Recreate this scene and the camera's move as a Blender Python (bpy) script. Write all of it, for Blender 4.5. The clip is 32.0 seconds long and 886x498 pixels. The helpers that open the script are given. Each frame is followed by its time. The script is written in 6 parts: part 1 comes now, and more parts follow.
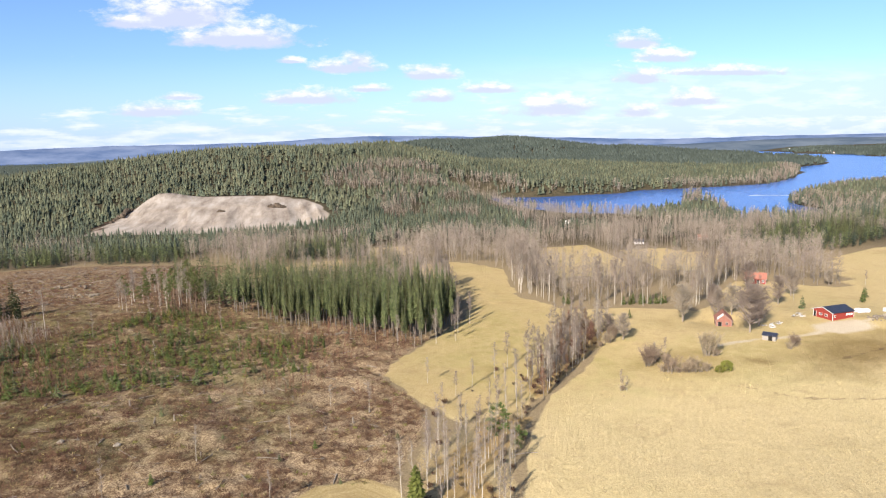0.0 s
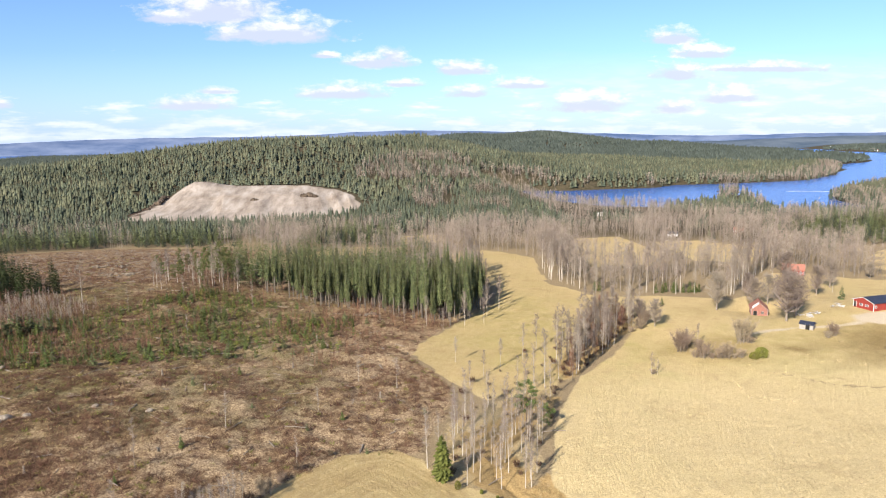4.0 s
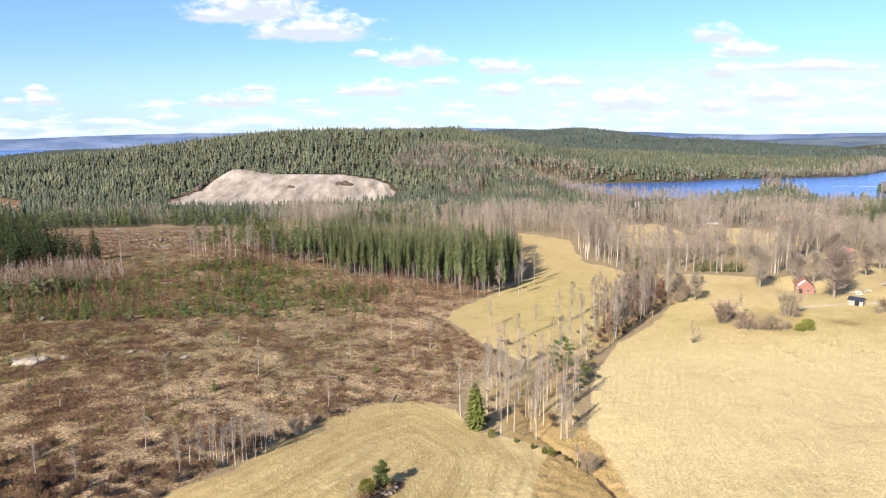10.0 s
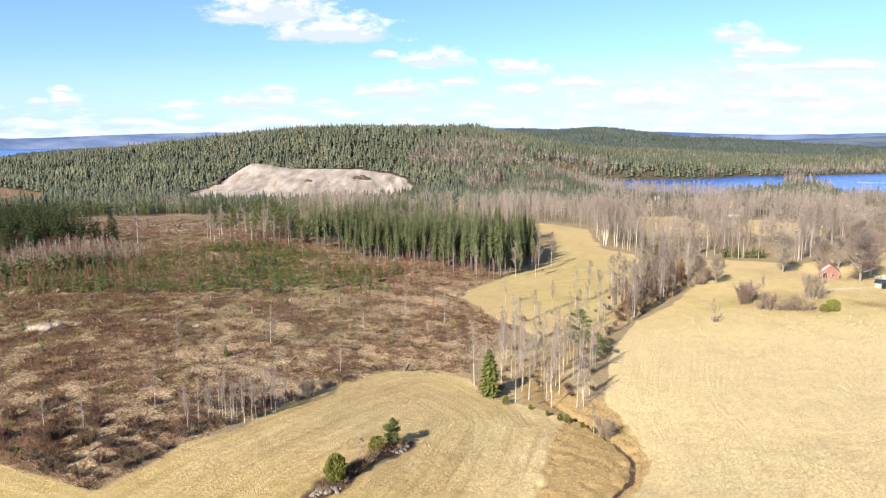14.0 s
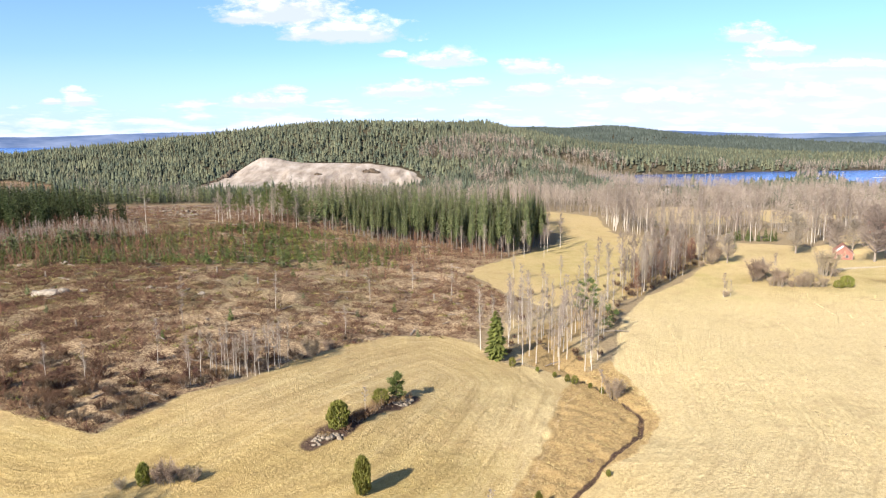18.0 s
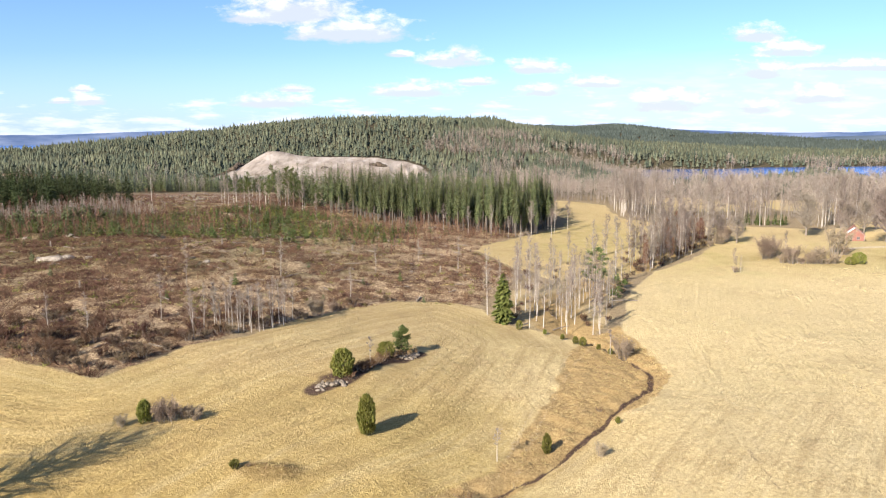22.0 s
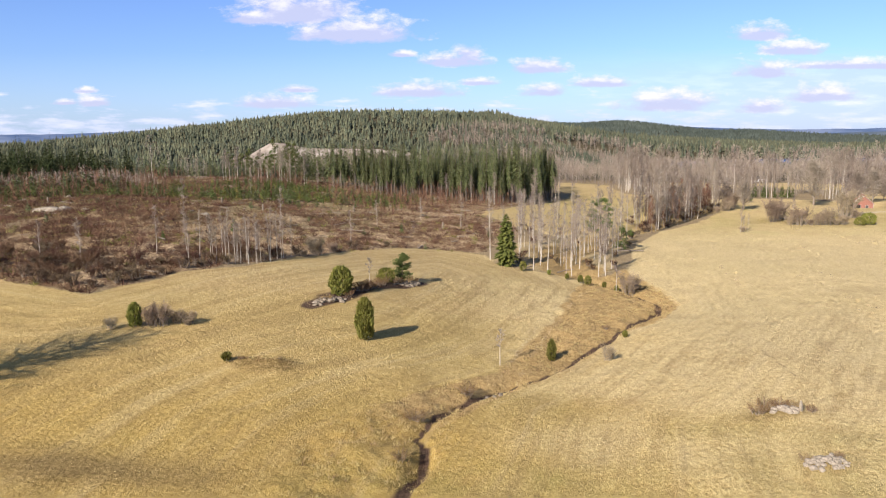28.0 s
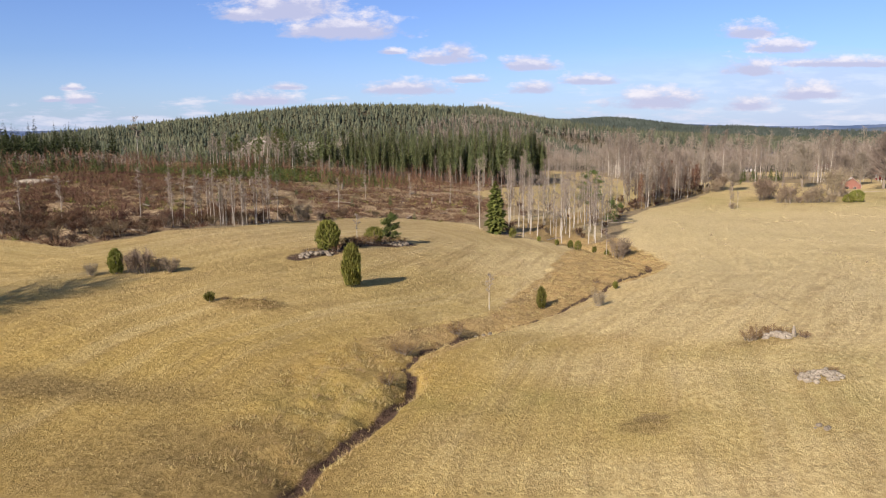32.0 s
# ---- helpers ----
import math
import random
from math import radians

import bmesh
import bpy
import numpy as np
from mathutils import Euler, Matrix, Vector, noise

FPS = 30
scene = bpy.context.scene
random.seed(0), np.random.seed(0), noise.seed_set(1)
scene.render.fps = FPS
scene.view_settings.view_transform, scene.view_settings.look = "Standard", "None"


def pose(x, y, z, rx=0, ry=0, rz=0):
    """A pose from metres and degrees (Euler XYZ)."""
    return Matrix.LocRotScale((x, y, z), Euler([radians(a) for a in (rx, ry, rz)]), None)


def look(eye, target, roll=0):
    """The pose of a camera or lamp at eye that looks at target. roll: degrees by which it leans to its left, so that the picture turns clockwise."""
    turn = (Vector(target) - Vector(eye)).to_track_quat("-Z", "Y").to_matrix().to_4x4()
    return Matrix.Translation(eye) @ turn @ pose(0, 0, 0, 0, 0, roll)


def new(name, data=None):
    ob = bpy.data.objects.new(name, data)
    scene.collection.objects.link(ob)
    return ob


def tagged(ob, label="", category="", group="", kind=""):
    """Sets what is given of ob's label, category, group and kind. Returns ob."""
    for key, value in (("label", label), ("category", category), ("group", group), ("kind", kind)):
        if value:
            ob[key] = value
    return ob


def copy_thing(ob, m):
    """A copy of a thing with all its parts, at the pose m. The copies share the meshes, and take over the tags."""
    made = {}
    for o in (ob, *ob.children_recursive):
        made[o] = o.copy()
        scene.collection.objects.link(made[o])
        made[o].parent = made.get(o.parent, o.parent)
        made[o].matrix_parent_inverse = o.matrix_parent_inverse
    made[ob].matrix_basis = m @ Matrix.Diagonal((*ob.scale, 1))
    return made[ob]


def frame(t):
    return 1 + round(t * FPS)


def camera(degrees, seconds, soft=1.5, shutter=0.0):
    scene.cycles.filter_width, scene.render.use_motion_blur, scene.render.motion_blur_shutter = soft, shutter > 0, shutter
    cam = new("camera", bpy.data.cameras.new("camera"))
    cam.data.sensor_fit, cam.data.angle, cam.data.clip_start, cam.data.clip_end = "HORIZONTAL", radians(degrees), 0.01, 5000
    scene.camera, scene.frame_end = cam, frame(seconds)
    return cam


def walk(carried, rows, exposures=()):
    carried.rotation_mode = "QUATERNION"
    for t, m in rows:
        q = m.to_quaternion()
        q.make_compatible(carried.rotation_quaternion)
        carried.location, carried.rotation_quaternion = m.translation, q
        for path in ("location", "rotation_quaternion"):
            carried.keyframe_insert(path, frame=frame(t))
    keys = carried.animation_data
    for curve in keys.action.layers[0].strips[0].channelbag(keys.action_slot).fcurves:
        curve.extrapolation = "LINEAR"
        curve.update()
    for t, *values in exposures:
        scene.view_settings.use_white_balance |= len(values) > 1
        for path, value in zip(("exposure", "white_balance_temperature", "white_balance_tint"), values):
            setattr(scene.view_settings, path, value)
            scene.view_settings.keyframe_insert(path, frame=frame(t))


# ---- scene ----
cam = camera(66.4, 32.0, 1.2)
PATH = [
    (0, (-2.889, -4.258, 63.304), (-2.542, -2.313, 62.991), -1.2),
    (1, (-2.948, -4.231, 62.761), (-2.62, -2.284, 62.446), -1.1),
    (2, (-2.956, -4.345, 61.489), (-2.656, -2.394, 61.17), -1.0),
    (3, (-2.766, -4.28, 59.808), (-2.489, -2.325, 59.487), -0.9),
    (3.5, (-2.783, -4.358, 59.254), (-2.516, -2.403, 58.931), -0.8),
    (5.5, (-2.913, -4.053, 56.018), (-2.683, -2.094, 55.692), -0.6),
    (6, (-2.961, -3.961, 55.075), (-2.74, -2.0, 54.748), -0.6),
    (7, (-3.048, -3.779, 53.401), (-2.843, -1.817, 53.073), -0.6),
    (8, (-3.036, -3.616, 51.896), (-2.848, -1.652, 51.567), -0.5),
    (9, (-3.237, -3.534, 50.099), (-3.063, -1.569, 49.772), -0.4),
    (10, (-3.243, -3.499, 48.437), (-3.084, -1.533, 48.11), -0.3),
    (11, (-3.065, -3.266, 46.899), (-2.922, -1.298, 46.572), -0.3),
    (12, (-3.037, -3.16, 45.277), (-2.907, -1.191, 44.95), -0.3),
    (13, (-3.124, -2.89, 43.59), (-3.006, -0.921, 43.262), -0.3),
    (14, (-2.578, -2.382, 41.613), (-2.471, -0.412, 41.288), -0.2),
    (14.5, (-2.518, -2.458, 40.87), (-2.416, -0.488, 40.544), -0.2),
    (16.5, (-2.508, -2.204, 37.243), (-2.42, -0.232, 36.918), -0.1),
    (17, (-2.129, -1.812, 36.304), (-2.047, 0.159, 35.98), -0.2),
    (18, (-1.937, -2.039, 34.693), (-1.859, -0.067, 34.368), -0.2),
    (19, (-1.816, -2.183, 33.209), (-1.742, -0.211, 32.883), -0.2),
    (20, (-1.843, -1.87, 31.201), (-1.777, 0.103, 30.881), -0.2),
    (21, (-1.909, -1.867, 29.597), (-1.848, 0.107, 29.279), -0.1),
    (22, (-1.958, -1.748, 28.154), (-1.899, 0.224, 27.828), -0.1),
    (23, (-1.988, -1.389, 26.553), (-1.935, 0.584, 26.228), -0.2),
    (24, (-1.881, -1.133, 24.837), (-1.828, 0.84, 24.513), -0.2),
    (25, (-1.835, -1.284, 23.326), (-1.785, 0.689, 23.0), -0.2),
    (25.5, (-1.876, -1.288, 22.51), (-1.826, 0.684, 22.181), -0.2),
    (27.5, (-1.79, -1.102, 18.974), (-1.743, 0.87, 18.646), -0.2),
    (28, (-1.661, -1.005, 18.097), (-1.613, 0.968, 17.77), -0.3),
    (29, (-1.559, -0.867, 16.432), (-1.501, 1.105, 16.104), -0.3),
    (29.5, (-1.547, -0.87, 15.653), (-1.489, 1.102, 15.324), -0.3),
    (30, (-1.593, -0.797, 14.781), (-1.537, 1.174, 14.45), -0.4),
    (30.5, (-1.599, -0.803, 13.908), (-1.543, 1.168, 13.576), -0.3),
    (31, (-1.56, -0.884, 13.286), (-1.515, 1.087, 12.951), -0.4),
    (31.5, (-1.543, -0.903, 13.068), (-1.482, 1.068, 12.734), -0.4),
    (32, (-1.497, -0.791, 13.016), (-1.42, 1.18, 12.682), -0.3),
]
walk(cam, [(t, look(eye, target, roll)) for t, eye, target, roll in PATH],
     [(0, 1.05, 6580, 13), (6, 1.14, 6540, 13), (13, 1.26, 6500, 13), (19, 1.32, 6500, 13), (23, 1.16, 6520, 14), (25, 1.05, 6580, 14), (28, 0.86, 6680, 15), (30, 0.71, 6780, 16), (32, 0.62, 6850, 16)])
# ---- world ----
SUN_WAY = Vector((-0.63, -0.78, 0.0)).normalized() * math.cos(radians(31)) + Vector((0, 0, math.sin(radians(31))))


def nodes_of(tree):
    tree.nodes.clear()
    n, l = tree.nodes, tree.links

    def add(kind, **props):
        node = n.new(kind)
        for key, value in props.items():
            if key == "op":
                node.operation = value
            elif key == "dt":
                node.data_type = value
        return node

    def wire(src, dst):
        l.new(src, dst)

    return add, wire


def math_node(add, wire, op, a, b=0.0, c=None, clamp=False):
    node = add("ShaderNodeMath", op=op)
    node.use_clamp = clamp
    for i, v in enumerate((a, b) if c is None else (a, b, c)):
        if isinstance(v, (int, float)):
            node.inputs[i].default_value = v
        else:
            wire(v, node.inputs[i])
    return node.outputs[0]


# cumulus: sideways and upward slope of the middle of the base, half width, height
CUMULUS = [(-0.176, 0.157, 0.105, 0.050), (-0.101, 0.134, 0.104, 0.036), (-0.243, 0.159, 0.045, 0.020), (0.043, 0.100, 0.060, 0.020), (0.060, 0.105, 0.030, 0.026), (0.161, 0.090, 0.050, 0.022),
           (-0.010, 0.057, 0.072, 0.022), (-0.217, 0.042, 0.065, 0.020), (0.488, 0.134, 0.054, 0.025), (0.531, 0.114, 0.063, 0.022), (0.496, 0.083, 0.052, 0.024)]
CLOUDLETS = [(0.256, 0.070, 0.056, 0.015), (0.357, 0.036, 0.086, 0.030), (0.491, 0.033, 0.046, 0.020), (0.583, 0.048, 0.068, 0.023), (0.174, 0.058, 0.040, 0.018), (-0.473, 0.046, 0.027, 0.015),
             (-0.483, 0.064, 0.020, 0.008), (0.076, 0.073, 0.033, 0.011), (-0.184, 0.064, 0.032, 0.010), (0.640, 0.094, 0.150, 0.014), (-0.033, 0.113, 0.024, 0.009), (-0.512, 0.048, 0.020, 0.008)]
world = bpy.data.worlds.new("sky")
scene.world = world
world.use_nodes = True
add, wire = nodes_of(world.node_tree)
sky = add("ShaderNodeTexSky")
sky.sky_type = "NISHITA"
sky.sun_disc = False
sky.sun_elevation, sky.sun_rotation = radians(31), radians(219)
sky.air_density, sky.dust_density, sky.ozone_density = 1.0, 0.6, 1.6
coords = add("ShaderNodeTexCoord")
split = add("ShaderNodeSeparateXYZ")
wire(coords.outputs["Generated"], split.inputs[0])
ahead = math_node(add, wire, "MAXIMUM", split.outputs[1], 0.05)
side_slope = math_node(add, wire, "DIVIDE", split.outputs[0], ahead)
up_slope = math_node(add, wire, "DIVIDE", split.outputs[2], ahead)
flat = add("ShaderNodeCombineXYZ")
wire(side_slope, flat.inputs[0])
wire(math_node(add, wire, "MULTIPLY", up_slope, 2.2), flat.inputs[1])
billow = add("ShaderNodeTexNoise")
billow.inputs["Scale"].default_value, billow.inputs["Detail"].default_value, billow.inputs["Roughness"].default_value = 26.0, 8.0, 0.66
wire(flat.outputs[0], billow.inputs["Vector"])
ragged = math_node(add, wire, "MULTIPLY_ADD", billow.outputs["Fac"], 3.2, -1.6)
flat_way = add("ShaderNodeCombineXYZ")
for i, src in enumerate((side_slope, up_slope, up_slope)):
    wire(src, flat_way.inputs[i])


def cloud_cover(rise):
    """Flat-based heaps of cloud, all moved up by a share of their height."""
    out = None
    for cx, cy, hw, hh in CUMULUS + CLOUDLETS:
        k = (1 / hw, 1 / hh, -3.2 / hh)
        mid = (cx, cy + (0.22 + rise) * hh, cy + (0.22 + rise) * hh)
        local = add("ShaderNodeVectorMath", op="MULTIPLY_ADD")
        wire(flat_way.outputs[0], local.inputs[0])
        local.inputs[1].default_value = k
        local.inputs[2].default_value = tuple(-a * b for a, b in zip(k, mid))
        clip = add("ShaderNodeVectorMath", op="MAXIMUM")
        wire(local.outputs[0], clip.inputs[0])
        clip.inputs[1].default_value = (-99, 0, 0)
        size = add("ShaderNodeVectorMath", op="LENGTH")
        wire(clip.outputs[0], size.inputs[0])
        blob = math_node(add, wire, "SUBTRACT", 1.0, size.outputs["Value"])
        out = blob if out is None else math_node(add, wire, "MAXIMUM", out, blob)
    return out


cover = cloud_cover(0.0)
above = cloud_cover(0.38)
heads = math_node(add, wire, "MULTIPLY", math_node(add, wire, "MULTIPLY_ADD", ragged, 0.60, cover), 1.9, clamp=True)
# broken small clouds in rows low in the sky, and a thin veil
layer = add("ShaderNodeCombineXYZ")
wire(math_node(add, wire, "MULTIPLY", side_slope, 5.2), layer.inputs[0])
wire(math_node(add, wire, "MULTIPLY", up_slope, 27.0), layer.inputs[1])
bands = add("ShaderNodeTexNoise")
bands.inputs["Scale"].default_value, bands.inputs["Detail"].default_value, bands.inputs["Roughness"].default_value = 2.6, 6.0, 0.58
wire(layer.outputs[0], bands.inputs["Vector"])
low = add("ShaderNodeMapRange")
for i, v in ((1, 0.0), (2, 0.095), (3, 0.19), (4, -0.20)):
    low.inputs[i].default_value = v
wire(up_slope, low.inputs[0])
rows_thick = math_node(add, wire, "ADD", math_node(add, wire, "SUBTRACT", bands.outputs["Fac"], 0.52), low.outputs[0])
streaks = math_node(add, wire, "MULTIPLY", math_node(add, wire, "MULTIPLY", rows_thick, 7.5, clamp=True), 0.72)
# white tops and lilac-grey bases
lit = math_node(add, wire, "MULTIPLY_ADD", math_node(add, wire, "SUBTRACT", above, cover), 0.62, math_node(add, wire, "MULTIPLY_ADD", billow.outputs["Fac"], 2.6, -0.88))
tone = add("ShaderNodeMapRange")
tone.interpolation_type = "SMOOTHSTEP"
for i, v in ((1, 0.10), (2, 1.05), (3, 0.0), (4, 1.0)):
    tone.inputs[i].default_value = v
wire(lit, tone.inputs[0])
row_tone = add("ShaderNodeMapRange")
for i, v in ((1, 0.47), (2, 0.74), (3, 0.0), (4, 1.0)):
    row_tone.inputs[i].default_value = v
wire(bands.outputs["Fac"], row_tone.inputs[0])
row_colour = add("ShaderNodeMix", dt="RGBA")
wire(row_tone.outputs[0], row_colour.inputs[0])
row_colour.inputs[6].default_value, row_colour.inputs[7].default_value = (5.5, 6.5, 8.8, 1), (8.6, 8.9, 9.8, 1)
cloud_colour = add("ShaderNodeMix", dt="RGBA")
wire(tone.outputs[0], cloud_colour.inputs[0])
cloud_colour.inputs[6].default_value, cloud_colour.inputs[7].default_value = (5.3, 5.8, 8.0, 1), (8.9, 9.0, 9.8, 1)
# a thin bright veil over the lake side
veil_side = add("ShaderNodeMapRange")
for i, v in ((1, 0.12), (2, 0.55), (3, 0.0), (4, 0.55)):
    veil_side.inputs[i].default_value = v
wire(side_slope, veil_side.inputs[0])
veil_up = add("ShaderNodeMapRange")
for i, v in ((1, 0.085), (2, 0.125), (3, 1.0), (4, 0.0)):
    veil_up.inputs[i].default_value = v
wire(math_node(add, wire, "MULTIPLY_ADD", bands.outputs["Fac"], 0.05, math_node(add, wire, "SUBTRACT", up_slope, 0.025)), veil_up.inputs[0])
streaks = math_node(add, wire, "MAXIMUM", streaks, math_node(add, wire, "MULTIPLY", veil_side.outputs[0], veil_up.outputs[0]))
haze = add("ShaderNodeMapRange")
for i, v in ((1, -0.02), (2, 0.12), (3, 0.55), (4, 0.0)):
    haze.inputs[i].default_value = v
wire(up_slope, haze.inputs[0])
mix_haze = add("ShaderNodeMix", dt="RGBA")
wire(haze.outputs[0], mix_haze.inputs[0])
deeper = add("ShaderNodeVectorMath", op="MULTIPLY")
overhead = add("ShaderNodeMapRange")
for i, v in ((1, 0.2), (2, 0.55), (3, 0.0), (4, 1.0)):
    overhead.inputs[i].default_value = v
wire(split.outputs[2], overhead.inputs[0])
clear_blue = add("ShaderNodeMix", dt="RGBA")
wire(overhead.outputs[0], clear_blue.inputs[0])
clear_blue.inputs[6].default_value, clear_blue.inputs[7].default_value = (0.74, 0.98, 1.54, 1), (0.95, 0.95, 0.95, 1)
wire(clear_blue.outputs[2], deeper.inputs[1])
wire(sky.outputs[0], deeper.inputs[0])
wire(deeper.outputs[0], mix_haze.inputs[6])
mix_haze.inputs[7].default_value = (5.1, 7.0, 10.2, 1)
mix_cloud = add("ShaderNodeMix", dt="RGBA")
mix_rows = add("ShaderNodeMix", dt="RGBA")
wire(streaks, mix_rows.inputs[0])
wire(mix_haze.outputs[2], mix_rows.inputs[6])
wire(row_colour.outputs[2], mix_rows.inputs[7])
wire(math_node(add, wire, "MULTIPLY", heads, 0.88), mix_cloud.inputs[0])
wire(mix_rows.outputs[2], mix_cloud.inputs[6])
wire(cloud_colour.outputs[2], mix_cloud.inputs[7])
background = add("ShaderNodeBackground")
background.inputs["Strength"].default_value = 0.066
wire(mix_cloud.outputs[2], background.inputs["Color"])
wire(background.outputs[0], add("ShaderNodeOutputWorld").inputs[0])

sun = new("sun", bpy.data.lights.new("sun", "SUN"))
sun.data.energy, sun.data.angle, sun.data.color = 5.0, radians(0.53), (1.0, 0.92, 0.80)
sun.matrix_world = look(SUN_WAY * 100, (0, 0, 0))


# ---- materials ----
def surface(name, rough=0.9, spec=0.2):
    m = bpy.data.materials.new(name)
    m.use_nodes = True
    add, wire = nodes_of(m.node_tree)
    b = add("ShaderNodeBsdfPrincipled")
    b.inputs["Roughness"].default_value = rough
    b.inputs["Specular IOR Level"].default_value = spec
    wire(b.outputs[0], add("ShaderNodeOutputMaterial").inputs[0])
    return m, add, wire, b


def noise_of(add, wire, scale, detail=5.0, rough=0.6, where="Object", stretch=None):
    tc = add("ShaderNodeTexCoord")
    src = tc.outputs[where]
    if stretch:
        mp = add("ShaderNodeMapping")
        mp.inputs["Scale"].default_value = stretch
        wire(src, mp.inputs[0])
        src = mp.outputs[0]
    t = add("ShaderNodeTexNoise")
    t.inputs["Scale"].default_value, t.inputs["Detail"].default_value, t.inputs["Roughness"].default_value = scale, detail, rough
    wire(src, t.inputs["Vector"])
    return t.outputs["Fac"]


def ramp(add, wire, src, stops):
    r = add("ShaderNodeValToRGB")
    r.color_ramp.elements[0].position, r.color_ramp.elements[0].color = stops[0][0], (*stops[0][1], 1)
    r.color_ramp.elements[1].position, r.color_ramp.elements[1].color = stops[-1][0], (*stops[-1][1], 1)
    for p, c in stops[1:-1]:
        r.color_ramp.elements.new(p).color = (*c, 1)
    wire(src, r.inputs[0])
    return r.outputs[0]


def blend(add, wire, fac, a, b, mode="MIX"):
    m = add("ShaderNodeMix", dt="RGBA")
    m.blend_type = mode
    for i, v in ((0, fac), (6, a), (7, b)):
        if isinstance(v, (int, float)):
            m.inputs[i].default_value = v
        elif isinstance(v, tuple):
            m.inputs[i].default_value = (*v, 1)
        else:
            wire(v, m.inputs[i])
    return m.outputs[2]


def bump(add, wire, b, src, strength, distance):
    n = add("ShaderNodeBump")
    n.inputs["Strength"].default_value, n.inputs["Distance"].default_value = strength, distance
    wire(src, n.inputs["Height"])
    wire(n.outputs[0], b.inputs["Normal"])


def plain(name, low, high, scale=3.0, rough=0.85, spec=0.2, relief=0.0, stretch=None, vary=0.0, through_light=0.0):
    """A surface between two colours by noise, with relief; vary: lighter or darker from piece to piece; through_light: for leaves."""
    m, add, wire, b = surface(name, rough, spec)
    src = noise_of(add, wire, scale, stretch=stretch)
    low, high = [tuple(0.86 * k for k in c) for c in (low, high)]
    col = ramp(add, wire, src, [(0.3, low), (0.7, high)])
    if vary:
        info = add("ShaderNodeObjectInfo")
        geo = add("ShaderNodeNewGeometry")
        tint = add("ShaderNodeAttribute")
        tint.attribute_name = "tint"
        plant_r = math_node(add, wire, "FRACT", math_node(add, wire, "ADD", info.outputs["Random"], tint.outputs["Fac"]))
        r = math_node(add, wire, "ADD", math_node(add, wire, "MULTIPLY", plant_r, 0.65), math_node(add, wire, "MULTIPLY", geo.outputs["Random Per Island"], 0.35))
        hsv = add("ShaderNodeHueSaturation")
        wire(col, hsv.inputs["Color"])
        wire(math_node(add, wire, "MULTIPLY_ADD", r, 2 * vary, 1 - vary), hsv.inputs["Value"])
        wire(math_node(add, wire, "MULTIPLY_ADD", r, 0.05, 0.475), hsv.inputs["Hue"])
        col = hsv.outputs[0]
    wire(col, b.inputs["Base Color"])
    if relief:
        bump(add, wire, b, noise_of(add, wire, scale * 4, stretch=stretch), 0.7, relief)
    if through_light:
        b.inputs["Transmission Weight"].default_value = 0.0
        tr = add("ShaderNodeBsdfTranslucent")
        wire(col, tr.inputs[0])
        mx = add("ShaderNodeMixShader")
        mx.inputs[0].default_value = through_light
        wire(b.outputs[0], mx.inputs[1])
        wire(tr.outputs[0], mx.inputs[2])
        for node in m.node_tree.nodes:
            if node.type == "OUTPUT_MATERIAL":
                wire(mx.outputs[0], node.inputs[0])
    return m


